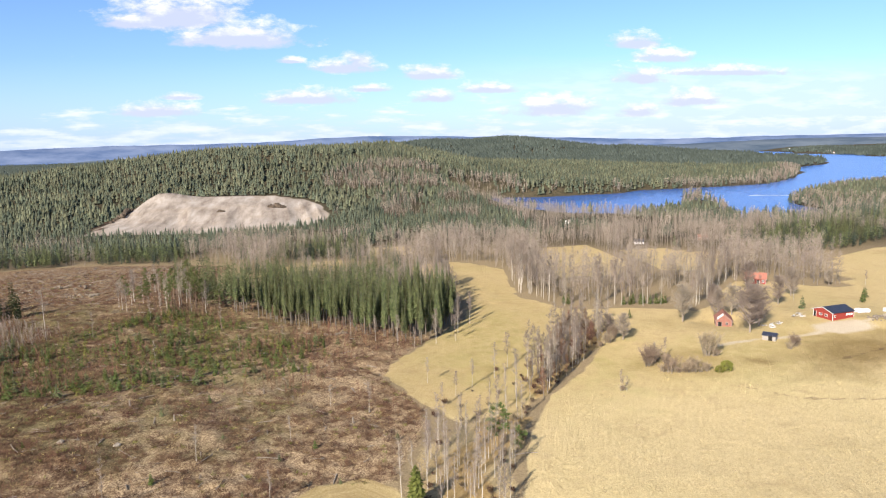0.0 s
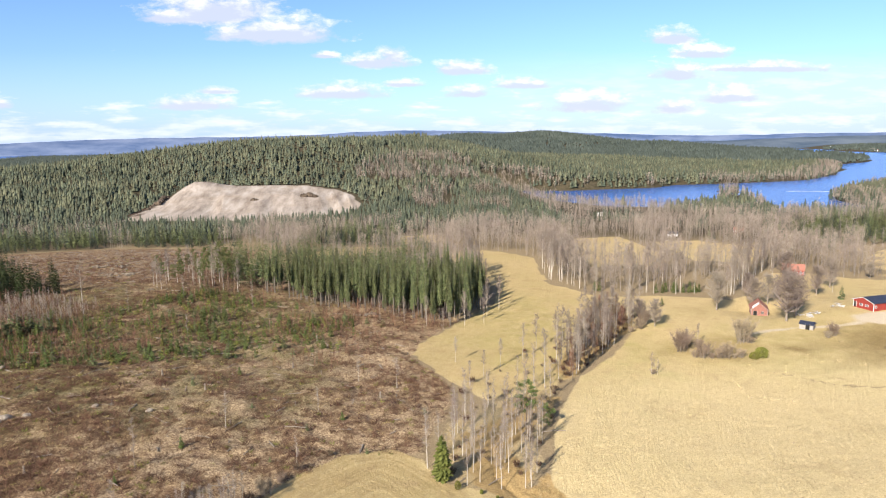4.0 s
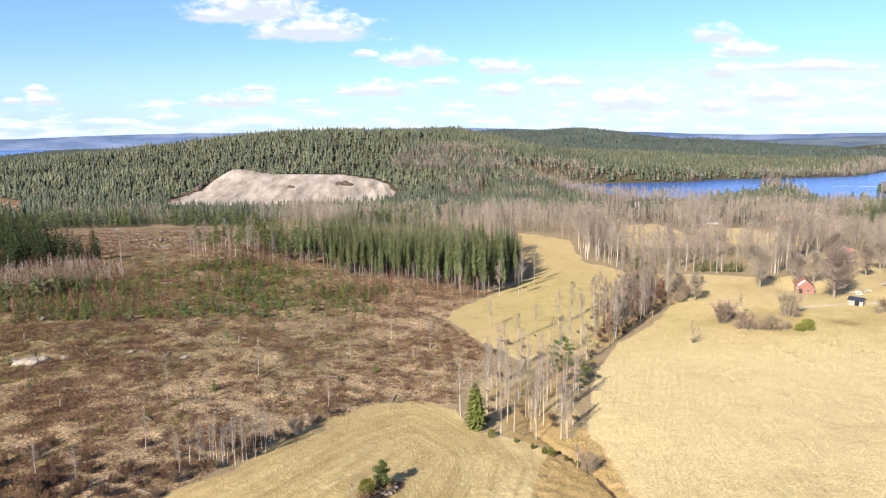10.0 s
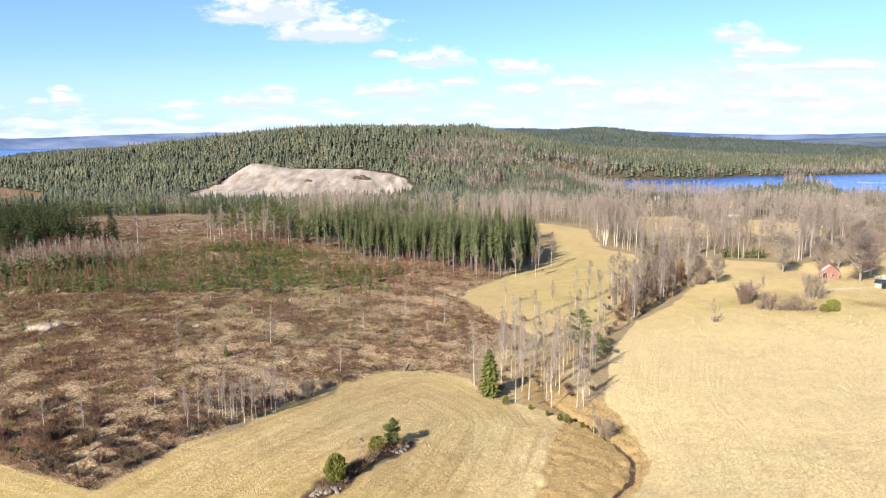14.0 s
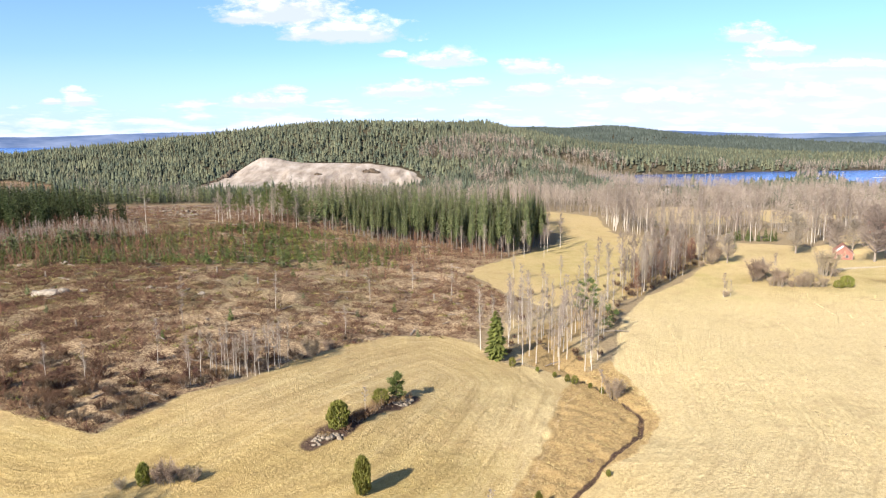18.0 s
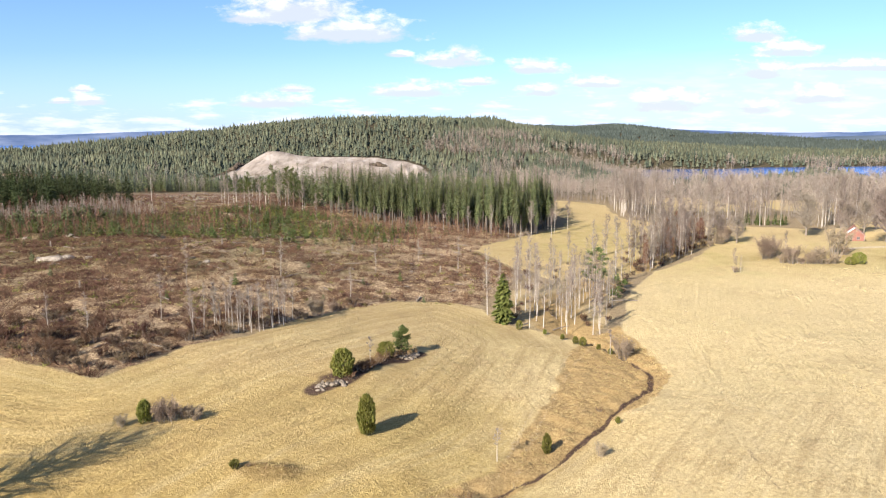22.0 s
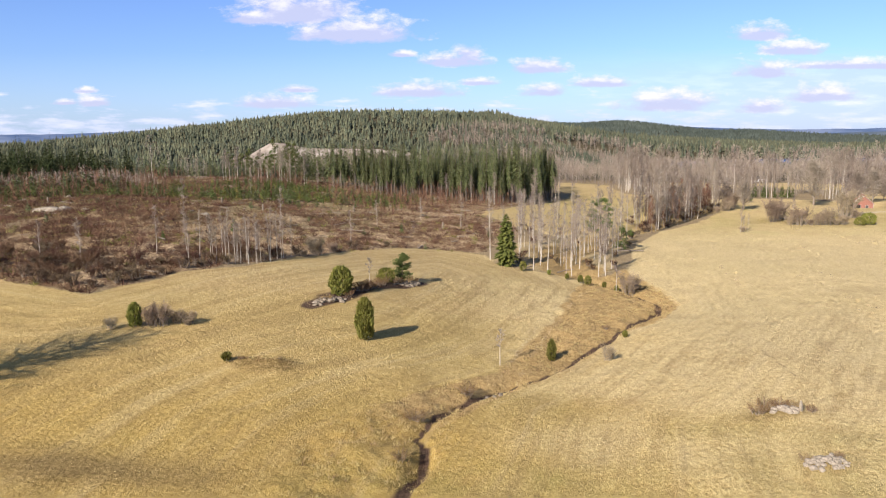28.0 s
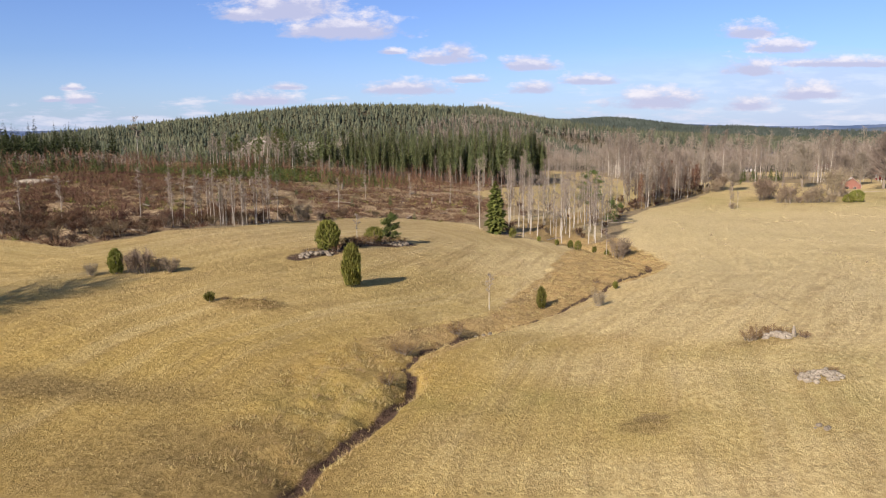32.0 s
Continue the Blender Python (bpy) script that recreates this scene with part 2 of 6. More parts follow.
def ground_material():
    m, add, wire, b = surface("ground", 0.95, 0.08)

    def mask_of(name):
        a = add("ShaderNodeAttribute")
        a.attribute_name = name
        return a.outputs["Fac"]

    fine = noise_of(add, wire, 2.6, 8, 0.72)
    stubble = noise_of(add, wire, 5.5, 6, 0.7, stretch=(1.3, 0.7, 1.0))
    mid = noise_of(add, wire, 0.30, 7, 0.68)
    wide = noise_of(add, wire, 0.028, 5, 0.6)
    along = add("ShaderNodeSeparateXYZ")
    wire(add("ShaderNodeTexCoord").outputs["Object"], along.inputs[0])
    across = math_node(add, wire, "MULTIPLY", mask_of("swath"), 200.0)

    def mown(scale, run, detail):
        """Streaks that follow the way the fields were mown."""
        v = add("ShaderNodeCombineXYZ")
        wire(across, v.inputs[0])
        wire(math_node(add, wire, "MULTIPLY", along.outputs[0], run), v.inputs[1])
        wire(math_node(add, wire, "MULTIPLY", along.outputs[1], run), v.inputs[2])
        t = add("ShaderNodeTexNoise")
        t.inputs["Scale"].default_value, t.inputs["Detail"].default_value, t.inputs["Roughness"].default_value = scale, detail, 0.62
        wire(v.outputs[0], t.inputs["Vector"])
        return t.outputs["Fac"]

    swath = mown(0.42, 0.06, 4.0)
    comb = mown(1.15, 0.07, 5.0)
    litter = noise_of(add, wire, 1.1, 7, 0.7, stretch=(0.55, 1.5, 1.0))
    # mown dry grass, greener and browner in patches, with mowing swaths
    dry = ramp(add, wire, fine, [(0.28, (0.33, 0.235, 0.090)), (0.5, (0.53, 0.395, 0.175)), (0.74, (0.67, 0.525, 0.265))])
    dry = blend(add, wire, math_node(add, wire, "MULTIPLY", mask_of("nearby"), math_node(add, wire, "MULTIPLY_ADD", swath, 7.0, -3.3, clamp=True)), dry, blend(add, wire, 0.33, dry, (0.31, 0.215, 0.085)))
    dry = blend(add, wire, math_node(add, wire, "MULTIPLY_ADD", wide, 3.0, -1.35, clamp=True), dry, blend(add, wire, 0.4, dry, (0.36, 0.31, 0.10)))
    dry = blend(add, wire, math_node(add, wire, "MULTIPLY_ADD", mid, 4.5, -2.3, clamp=True), dry, blend(add, wire, 0.5, dry, (0.30, 0.19, 0.09)))
    dry = blend(add, wire, math_node(add, wire, "MULTIPLY_ADD", stubble, 5.0, -2.6, clamp=True), dry, blend(add, wire, 0.22, dry, (0.22, 0.145, 0.058)))
    dry = blend(add, wire, math_node(add, wire, "MULTIPLY", mask_of("gold"), 0.85), dry, blend(add, wire, 1.0, dry, (0.97, 0.87, 0.56), "MULTIPLY"))
    dry = blend(add, wire, math_node(add, wire, "MULTIPLY_ADD", litter, 5.0, -2.9, clamp=True), dry, blend(add, wire, 0.2, dry, (0.22, 0.13, 0.05)))
    dry = blend(add, wire, math_node(add, wire, "MULTIPLY", mask_of("green"), math_node(add, wire, "MULTIPLY_ADD", mid, 2.6, -0.8, clamp=True)), dry, blend(add, wire, 0.6, dry, (0.33, 0.31, 0.075)))
    dry = blend(add, wire, math_node(add, wire, "MULTIPLY", mask_of("pale"), 0.40), dry, ramp(add, wire, fine, [(0.30, (0.57, 0.425, 0.195)), (0.62, (0.94, 0.775, 0.415))]))
    # long mowing lines and worn streaks across the fields
    dry = blend(add, wire, math_node(add, wire, "MULTIPLY", mask_of("nearby"), math_node(add, wire, "MULTIPLY_ADD", comb, 7.0, -3.3, clamp=True)), dry, blend(add, wire, 0.32, dry, (0.28, 0.19, 0.075)))
    dry = blend(add, wire, math_node(add, wire, "MULTIPLY_ADD", noise_of(add, wire, 0.055, 8, 0.68), 6.0, -3.25, clamp=True), dry, blend(add, wire, 0.36, dry, (0.27, 0.175, 0.075)))
    dry = blend(add, wire, math_node(add, wire, "MULTIPLY", mask_of("nearby"), math_node(add, wire, "MULTIPLY_ADD", swath, -7.0, 3.1, clamp=True)), dry, blend(add, wire, 0.22, dry, (0.74, 0.60, 0.33)))
    # felled ground: heather brown, bleached grass, grey slash
    cut = ramp(add, wire, mid, [(0.36, (0.075, 0.040, 0.026)), (0.45, (0.16, 0.092, 0.056)), (0.54, (0.36, 0.245, 0.125)), (0.64, (0.115, 0.064, 0.042))])
    cut = blend(add, wire, 0.55, cut, ramp(add, wire, fine, [(0.34, (0.032, 0.019, 0.012)), (0.5, (0.165, 0.100, 0.056)), (0.66, (0.55, 0.40, 0.21))]))
    straw = ramp(add, wire, fine, [(0.36, (0.105, 0.064, 0.036)), (0.46, (0.36, 0.25, 0.135)), (0.58, (0.72, 0.55, 0.31))])
    open_ground = math_node(add, wire, "MULTIPLY_ADD", math_node(add, wire, "ADD", mask_of("open"), math_node(add, wire, "MULTIPLY_ADD", noise_of(add, wire, 0.5, 6, 0.7), 3.6, -1.8)), 1.3, -0.35, clamp=True)
    cut = blend(add, wire, math_node(add, wire, "MULTIPLY", open_ground, 0.85), cut, straw)
    mossy = math_node(add, wire, "MULTIPLY", math_node(add, wire, "MULTIPLY_ADD", noise_of(add, wire, 0.085, 6, 0.65), 5.0, -1.9, clamp=True), mask_of("moss"))
    cut = blend(add, wire, mossy, cut, blend(add, wire, 0.55, cut, ramp(add, wire, fine, [(0.3, (0.045, 0.052, 0.016)), (0.65, (0.20, 0.19, 0.065))])))
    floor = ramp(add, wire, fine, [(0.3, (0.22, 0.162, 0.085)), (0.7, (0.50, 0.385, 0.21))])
    # floor of the far woods is painted darker, growing with distance
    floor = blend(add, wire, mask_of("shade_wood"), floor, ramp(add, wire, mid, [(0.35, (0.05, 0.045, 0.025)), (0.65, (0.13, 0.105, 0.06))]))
    sand = ramp(add, wire, noise_of(add, wire, 0.11, 8, 0.66, stretch=(1.0, 0.16, 1.0)), [(0.32, (0.21, 0.165, 0.120)), (0.48, (0.36, 0.300, 0.228)), (0.66, (0.50, 0.435, 0.345))])
    sand = blend(add, wire, math_node(add, wire, "MULTIPLY_ADD", noise_of(add, wire, 0.03, 7, 0.7), 6.0, -3.2, clamp=True), sand, blend(add, wire, 0.5, sand, (0.34, 0.25, 0.15)))
    # bare earth, also the colour of one scarp's painted shade
    soil_and_shade = ramp(add, wire, fine, [(0.3, (0.05, 0.032, 0.022)), (0.7, (0.155, 0.098, 0.064))])
    rust = ramp(add, wire, fine, [(0.3, (0.26, 0.165, 0.062)), (0.7, (0.54, 0.385, 0.165))])
    rank = ramp(add, wire, fine, [(0.3, (0.14, 0.092, 0.034)), (0.7, (0.37, 0.26, 0.10))])
    track = ramp(add, wire, fine, [(0.3, (0.46, 0.37, 0.23)), (0.7, (0.68, 0.57, 0.40))])
    ragged = math_node(add, wire, "MULTIPLY_ADD", fine, 0.7, -0.35)

    def edge(name):
        return math_node(add, wire, "MULTIPLY_ADD", math_node(add, wire, "ADD", mask_of(name), math_node(add, wire, "MULTIPLY", ragged, 0.8)), 3.0, -1.0, clamp=True)

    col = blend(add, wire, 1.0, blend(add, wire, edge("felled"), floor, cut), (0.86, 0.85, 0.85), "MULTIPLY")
    col = blend(add, wire, edge("meadow"), col, dry)
    col = blend(add, wire, math_node(add, wire, "MULTIPLY", mask_of("rank"), 0.95), col, rank)
    col = blend(add, wire, edge("rough"), col, rust)
    col = blend(add, wire, edge("track"), col, track)
    col = blend(add, wire, edge("gravel"), col, sand)
    col = blend(add, wire, edge("soil_and_shade"), col, soil_and_shade)
    col = blend(add, wire, 1.0, col, (0.825, 0.845, 0.925), "MULTIPLY")
    wire(col, b.inputs["Base Color"])
    fine = math_node(add, wire, "ADD", fine, math_node(add, wire, "MULTIPLY", comb, 0.7))
    bump(add, wire, b, math_node(add, wire, "ADD", math_node(add, wire, "ADD", fine, math_node(add, wire, "MULTIPLY", stubble, 0.5)), math_node(add, wire, "MULTIPLY", mid, 1.6)), 0.9, 0.22)
    return m


GROUND = ground_material()
BIRCH = plain("birch_bark", (0.30, 0.265, 0.22), (0.66, 0.61, 0.53), 4.0, stretch=(1, 1, 2.5))
GREYBARK = plain("grey_bark", (0.16, 0.13, 0.10), (0.34, 0.29, 0.23), 5.0, stretch=(1, 1, 0.3))
PINEBARK = plain("pine_bark", (0.11, 0.08, 0.06), (0.27, 0.18, 0.12), 5.0)
SPRUCEBARK = plain("spruce_bark", (0.10, 0.088, 0.072), (0.23, 0.20, 0.165), 5.0)
TWIG = plain("bare_twigs", (0.150, 0.121, 0.097), (0.405, 0.338, 0.272), 0.11, vary=0.25)
REDTWIG = plain("reddish_twigs", (0.130, 0.068, 0.043), (0.265, 0.150, 0.095), 0.25, vary=0.3)
SPRUCE = plain("spruce_needles", (0.060, 0.080, 0.034), (0.215, 0.228, 0.098), 0.6, 0.75, vary=0.5, through_light=0.15)
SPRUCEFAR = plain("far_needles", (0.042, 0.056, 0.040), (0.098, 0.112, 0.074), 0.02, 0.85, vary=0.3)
# needles tinted bluish, so that haze is part of the colour
FARBLUE = plain("hazed_needles", (0.042, 0.056, 0.048), (0.078, 0.096, 0.078), 0.01, 0.9, vary=0.3)
PINE = plain("pine_needles", (0.068, 0.092, 0.025), (0.14, 0.17, 0.05), 0.6, 0.75, vary=0.3, through_light=0.15)
FARPINE = plain("far_pine_needles", (0.062, 0.072, 0.044), (0.130, 0.132, 0.080), 0.02, 0.85, vary=0.45)
FARTRUNK = plain("far_trunks", (0.20, 0.165, 0.13), (0.37, 0.32, 0.27), 1.0)
JUNIPER = plain("juniper_needles", (0.10, 0.112, 0.02), (0.255, 0.245, 0.06), 1.5, 0.75, vary=0.4, through_light=0.15)
HEATHER = plain("heather_twigs", (0.070, 0.036, 0.022), (0.180, 0.100, 0.062), 0.12, vary=0.35)
SCRUB = plain("edge_scrub", (0.095, 0.066, 0.040), (0.225, 0.165, 0.105), 0.8, vary=0.3)
STRAW = plain("bleached_grass", (0.33, 0.245, 0.105), (0.52, 0.40, 0.19), 0.3, vary=0.25)
STONE = plain("grey_stone", (0.115, 0.095, 0.070), (0.315, 0.265, 0.205), 2.5, 0.9, relief=0.03)
PALESTONE = plain("pale_stone", (0.19, 0.16, 0.12), (0.43, 0.375, 0.30), 2.5, 0.9, relief=0.03)
DARKROCK = plain("dark_rock", (0.035, 0.028, 0.022), (0.16, 0.12, 0.085), 0.4, 0.9, relief=0.1)
RUSTBRUSH = plain("rusty_brush", (0.13, 0.078, 0.036), (0.29, 0.185, 0.088), 0.8, vary=0.3)
FIRGREEN = plain("fir_needles", (0.084, 0.116, 0.027), (0.255, 0.280, 0.076), 1.2, 0.75, vary=0.4, through_light=0.25)
# darker than SPRUCE, for the wood on the left only
DARKSPRUCE = plain("dark_spruce_needles", (0.026, 0.038, 0.014), (0.080, 0.096, 0.035), 0.6, 0.8, vary=0.5, through_light=0.15)
BUSHTWIG = plain("brown_bush_twigs", (0.19, 0.145, 0.098), (0.43, 0.34, 0.235), 0.5, vary=0.3)
REDWOOD = plain("red_painted_boards", (0.22, 0.032, 0.024), (0.33, 0.058, 0.042), 3.0, 0.8, stretch=(6, 6, 0.4))
OLDRED = plain("faded_red_boards", (0.21, 0.085, 0.062), (0.36, 0.18, 0.14), 3.0, 0.9, stretch=(6, 6, 0.4))
WHITEPAINT = plain("white_paint", (0.70, 0.70, 0.68), (0.82, 0.82, 0.80), 3.0, 0.6)
DARKROOF = plain("dark_blue_sheet_roof", (0.018, 0.022, 0.040), (0.040, 0.048, 0.075), 1.0, 0.45, 0.4)
REDROOF = plain("red_clay_roof", (0.28, 0.105, 0.075), (0.42, 0.19, 0.14), 2.0, 0.85, stretch=(1, 8, 1))
BOARDS = plain("weathered_boards", (0.24, 0.22, 0.19), (0.42, 0.39, 0.35), 3.0, 0.9, stretch=(6, 6, 0.4))
PLASTIC = plain("white_wrap", (0.74, 0.75, 0.76), (0.85, 0.85, 0.85), 1.0, 0.4, 0.4)
DARK = plain("opening_shade", (0.012, 0.011, 0.010), (0.03, 0.028, 0.025), 2.0)


def water_material():
    m, add, wire, b = surface("lake_water", 0.22, 0.28)
    wire(ramp(add, wire, noise_of(add, wire, 0.006, 5), [(0.3, (0.020, 0.085, 0.30)), (0.7, (0.035, 0.120, 0.38))]), b.inputs["Base Color"])
    bump(add, wire, b, noise_of(add, wire, 0.35, 4, stretch=(1, 0.45, 1)), 0.5, 0.5)
    return m


WATER = water_material()


def glass_material():
    m, add, wire, b = surface("window_glass", 0.05, 0.6)
    b.inputs["Base Color"].default_value = (0.03, 0.035, 0.04, 1)
    return m


GLASS = glass_material()


# ---- the lie of the land ----
BUMPS = [(-70, 135, 60, 60, 6.4), (-12, 78, 30, 26, 1.9), (8, 60, 16, 30, -2.2), (25, 40, 28, 28, 2.2), (78, 150, 60, 60, -1.8),
         (137, 200, 60, 60, 1.2), (0, 0, 90, 60, 1.3), (-120, 250, 90, 100, 7.0), (0, 500, 200, 200, -1.5), (200, 400, 150, 150, -5.5),
         (-60, 60, 50, 50, 2.9), (28, 97, 18, 22, -1.4), (100, 60, 60, 60, 3.8), (8, 185, 50, 50, 0.7), (-206, 650, 150, 150, -7.4),
         (200, 650, 150, 150, -9.7), (180, 206, 26, 22, 2.4), (143, 220, 13, 13, -2.6)]
HILLS = [(-62, 1228, 400, 334, 63), (135, 1428, 130, 181, 27), (-410, 1064, 519, 119, 12), (360, 1625, 475, 285, 15), (893, 2970, 295, 439, 74), (990, 1871, 362, 541, 6), (411, 2838, 334, 455, 68),
         (1153, 2271, 231, 434, 30), (-31, 1126, 107, 124, 2), (2750, 3300, 480, 1000, 34)]
LAKE = [(190, 925), (291, 893), (423, 908), (468, 947), (583, 954), (721, 983), (870, 1124), (1155, 1473), (1303, 1578), (1400, 1680), (1420, 1900), (1500, 2300),
        (1750, 3000), (2150, 3900), (2500, 4650), (2800, 4700), (2430, 3771), (2127, 2854), (1969, 2377), (1863, 2019), (2100, 1500), (4500, 1300), (4500, 900), (1300, 960), (900, 945), (720, 865), (640, 800), (560, 735), (520, 680),
        (500, 590), (450, 560), (395, 590), (440, 680), (470, 760), (440, 775), (400, 700), (330, 660), (270, 690), (235, 770), (205, 860)]
FAR_LAKE = [(-5500, 1480), (-880, 1560), (-1010, 1720), (-1150, 2070), (-1330, 2700), (-1480, 3400), (-1500, 3600), (-1300, 4400), (-1200, 5700), (-5500, 5700)]
STREAM = [(-12, 16), (-6.3, 29.8), (-5, 32.6), (-3.4, 35.7), (-2.1, 38.9), (-1.9, 42.3), (-2.6, 43.5), (-2.1, 44.9), (-1.3, 47.2), (0.5, 49.7), (2.9, 52.5), (5.7, 55.3), (8.4, 57.0), (10.5, 59.3), (13.2, 62.9), (17.2, 67.8),
          (21, 73.4), (23.7, 76.5), (27.3, 80.9), (29.8, 87.7), (29.2, 93), (27, 100), (22, 112), (24, 126), (36, 142), (52, 164), (68, 184), (84, 205)]
# the unmown bank beside the stream, and the edges along which the fields were mown
BANK = [(-15, 22), (-11.5, 33), (-9.3, 41.8), (-7.7, 45.4), (-3.9, 50), (0.7, 55), (4.4, 58.3), (8.5, 65), (14.5, 80), (20, 96), (25, 105), (32, 112), (33, 97.5), (32, 86), (25, 74.5), (19.3, 70), (15.4, 64.9), (12.3, 60.8), (7.4, 55.2), (3.4, 51.4), (-0.3, 46), (-1.0, 40), (-4.2, 32), (-9, 20)]
MOWN_LEFT = [(-90, 96), (-53, 79), (-39.4, 73), (-32.6, 84.6), (-22.6, 98), (-16.3, 109), (-6, 120), (2.4, 123), (9, 117), (17, 106), (19, 97), (13.5, 80), (7.5, 65), (3.4, 58.3), (-4.9, 50), (-10.3, 42), (-12.5, 33), (-20, 8)]
MOWN_RIGHT = [(-9, 8), (-3.2, 30), (0.5, 40), (4, 50), (12, 58), (20, 69), (30, 82), (34, 97), (38, 118), (56, 160), (84, 198)]
TRACKS = [[(5, 55), (11.2, 71.8), (20.1, 94), (23, 99.2), (33, 112), (42, 130), (60, 165)], [(34.7, 60), (34.7, 83.3), (47, 115.6), (52, 140)],
          [(208, 212), (190, 198), (168, 192), (148, 190.5), (138, 192), (118, 189)], [(300, 230), (208, 212)], [(107, 158), (112, 152), (118, 144), (136, 138), (200, 132)]]
MEADOW = [(-400, -300), (-400, 150), (-150, 112), (-90, 96), (-53, 79), (-45, 75.5), (-39.4, 73), (-35.8, 77.7), (-32.6, 84.6), (-26.6, 90), (-22.6, 98), (-16.3, 109), (-6, 120), (2.4, 123),
          (9, 118), (10.5, 111), (14.5, 108.5), (21.7, 106), (27, 100), (33, 112), (36, 122), (45, 144), (56, 163), (72, 180), (86, 199), (88, 212), (90, 232), (95, 250), (118, 247), (142, 236), (158, 246), (176, 272), (195, 291), (212, 285), (222, 263), (238, 263), (252, 290), (285, 335),
          (330, 352), (420, 335), (420, -300)]
MID_MEADOW = [(12.4, 181), (19, 164), (28, 150), (42, 152), (55, 167), (64, 190), (75, 212), (92, 254), (81, 282), (95, 354), (84, 380), (66, 392), (43, 369), (57, 322), (57, 270), (49, 245), (32, 219), (17, 196)]
CLEARINGS = [[(118, 325), (130, 400), (150, 450), (186, 460), (176, 370), (150, 325)], [(180, 335), (194, 420), (228, 420), (238, 365), (205, 325)], [(20, 420), (30, 470), (60, 480), (55, 430)], [(-40, 350), (-20, 400), (10, 410), (5, 370)]]
FELLED = [(-400, 150), (-150, 112), (-90, 96), (-53, 79), (-39.4, 73), (-32.6, 84.6), (-22.6, 98), (-6, 120), (9, 120), (20, 150), (18, 167), (12.4, 181), (17, 196), (34, 222), (10, 246), (-20, 276), (-60, 320),
          (-56, 402), (-150, 430), (-240, 405), (-330, 300)]
GRAVEL = [(-205, 632), (-214, 685), (-207, 740), (-192, 812), (-160, 836), (-60, 830), (-20, 800), (-2, 760), (5, 715), (-4, 668), (-60, 634), (-130, 624)]
STAND = [(-36, 263), (-19, 246), (1, 234), (11, 227), (28, 214), (37, 222), (46, 245), (50, 268), (20, 290), (-25, 312), (-75, 330), (-60, 285)]
HILL_LEFT_CUT = [(-440, 740), (-362, 690), (-292, 545), (-300, 490), (-350, 530), (-430, 620), (-480, 690)]
COPSE = [(9, 114), (14, 109), (26, 104), (33, 118), (40, 140), (52, 164), (44, 162), (30, 148), (16, 135)]
THICKET = [(52, 160), (70, 182), (88, 204), (98, 216), (86, 224), (74, 210), (62, 190), (50, 172)]


def smooth(a, b, v):
    t = np.clip((v - a) / (b - a), 0, 1)
    return t * t * (3 - 2 * t)


def line_dist(line, x, y):
    d = np.full(np.shape(x), 1e9)
    for (ax, ay), (bx, by) in zip(line, line[1:]):
        ex, ey = bx - ax, by - ay
        t = np.clip(((x - ax) * ex + (y - ay) * ey) / (ex * ex + ey * ey + 1e-9), 0, 1)
        d = np.minimum(d, np.hypot(x - ax - t * ex, y - ay - t * ey))
    return d


def outline_dist(poly, x, y):
    """Signed distance to a closed outline, negative inside."""
    x, y = np.asarray(x, float), np.asarray(y, float)
    inside = np.zeros(np.shape(x), bool)
    for (ax, ay), (bx, by) in zip(poly, poly[1:] + poly[:1]):
        inside ^= ((ay > y) != (by > y)) & (x < (bx - ax) * (y - ay) / (by - ay + 1e-12) + ax)
    d = line_dist(poly + poly[:1], x, y)
    return np.where(inside, -d, d)


def lattice(x, y, seed=0):
    """Smooth value noise between -1 and 1."""
    xi, yi = np.floor(x), np.floor(y)
    fx, fy = x - xi, y - yi
    fx, fy = fx * fx * (3 - 2 * fx), fy * fy * (3 - 2 * fy)

    def corner(a, b):
        v = np.sin(a * 127.1 + b * 311.7 + seed * 74.7) * 43758.5453
        return (v - np.floor(v)) * 2 - 1

    return (corner(xi, yi) * (1 - fx) + corner(xi + 1, yi) * fx) * (1 - fy) + (corner(xi, yi + 1) * (1 - fx) + corner(xi + 1, yi + 1) * fx) * fy


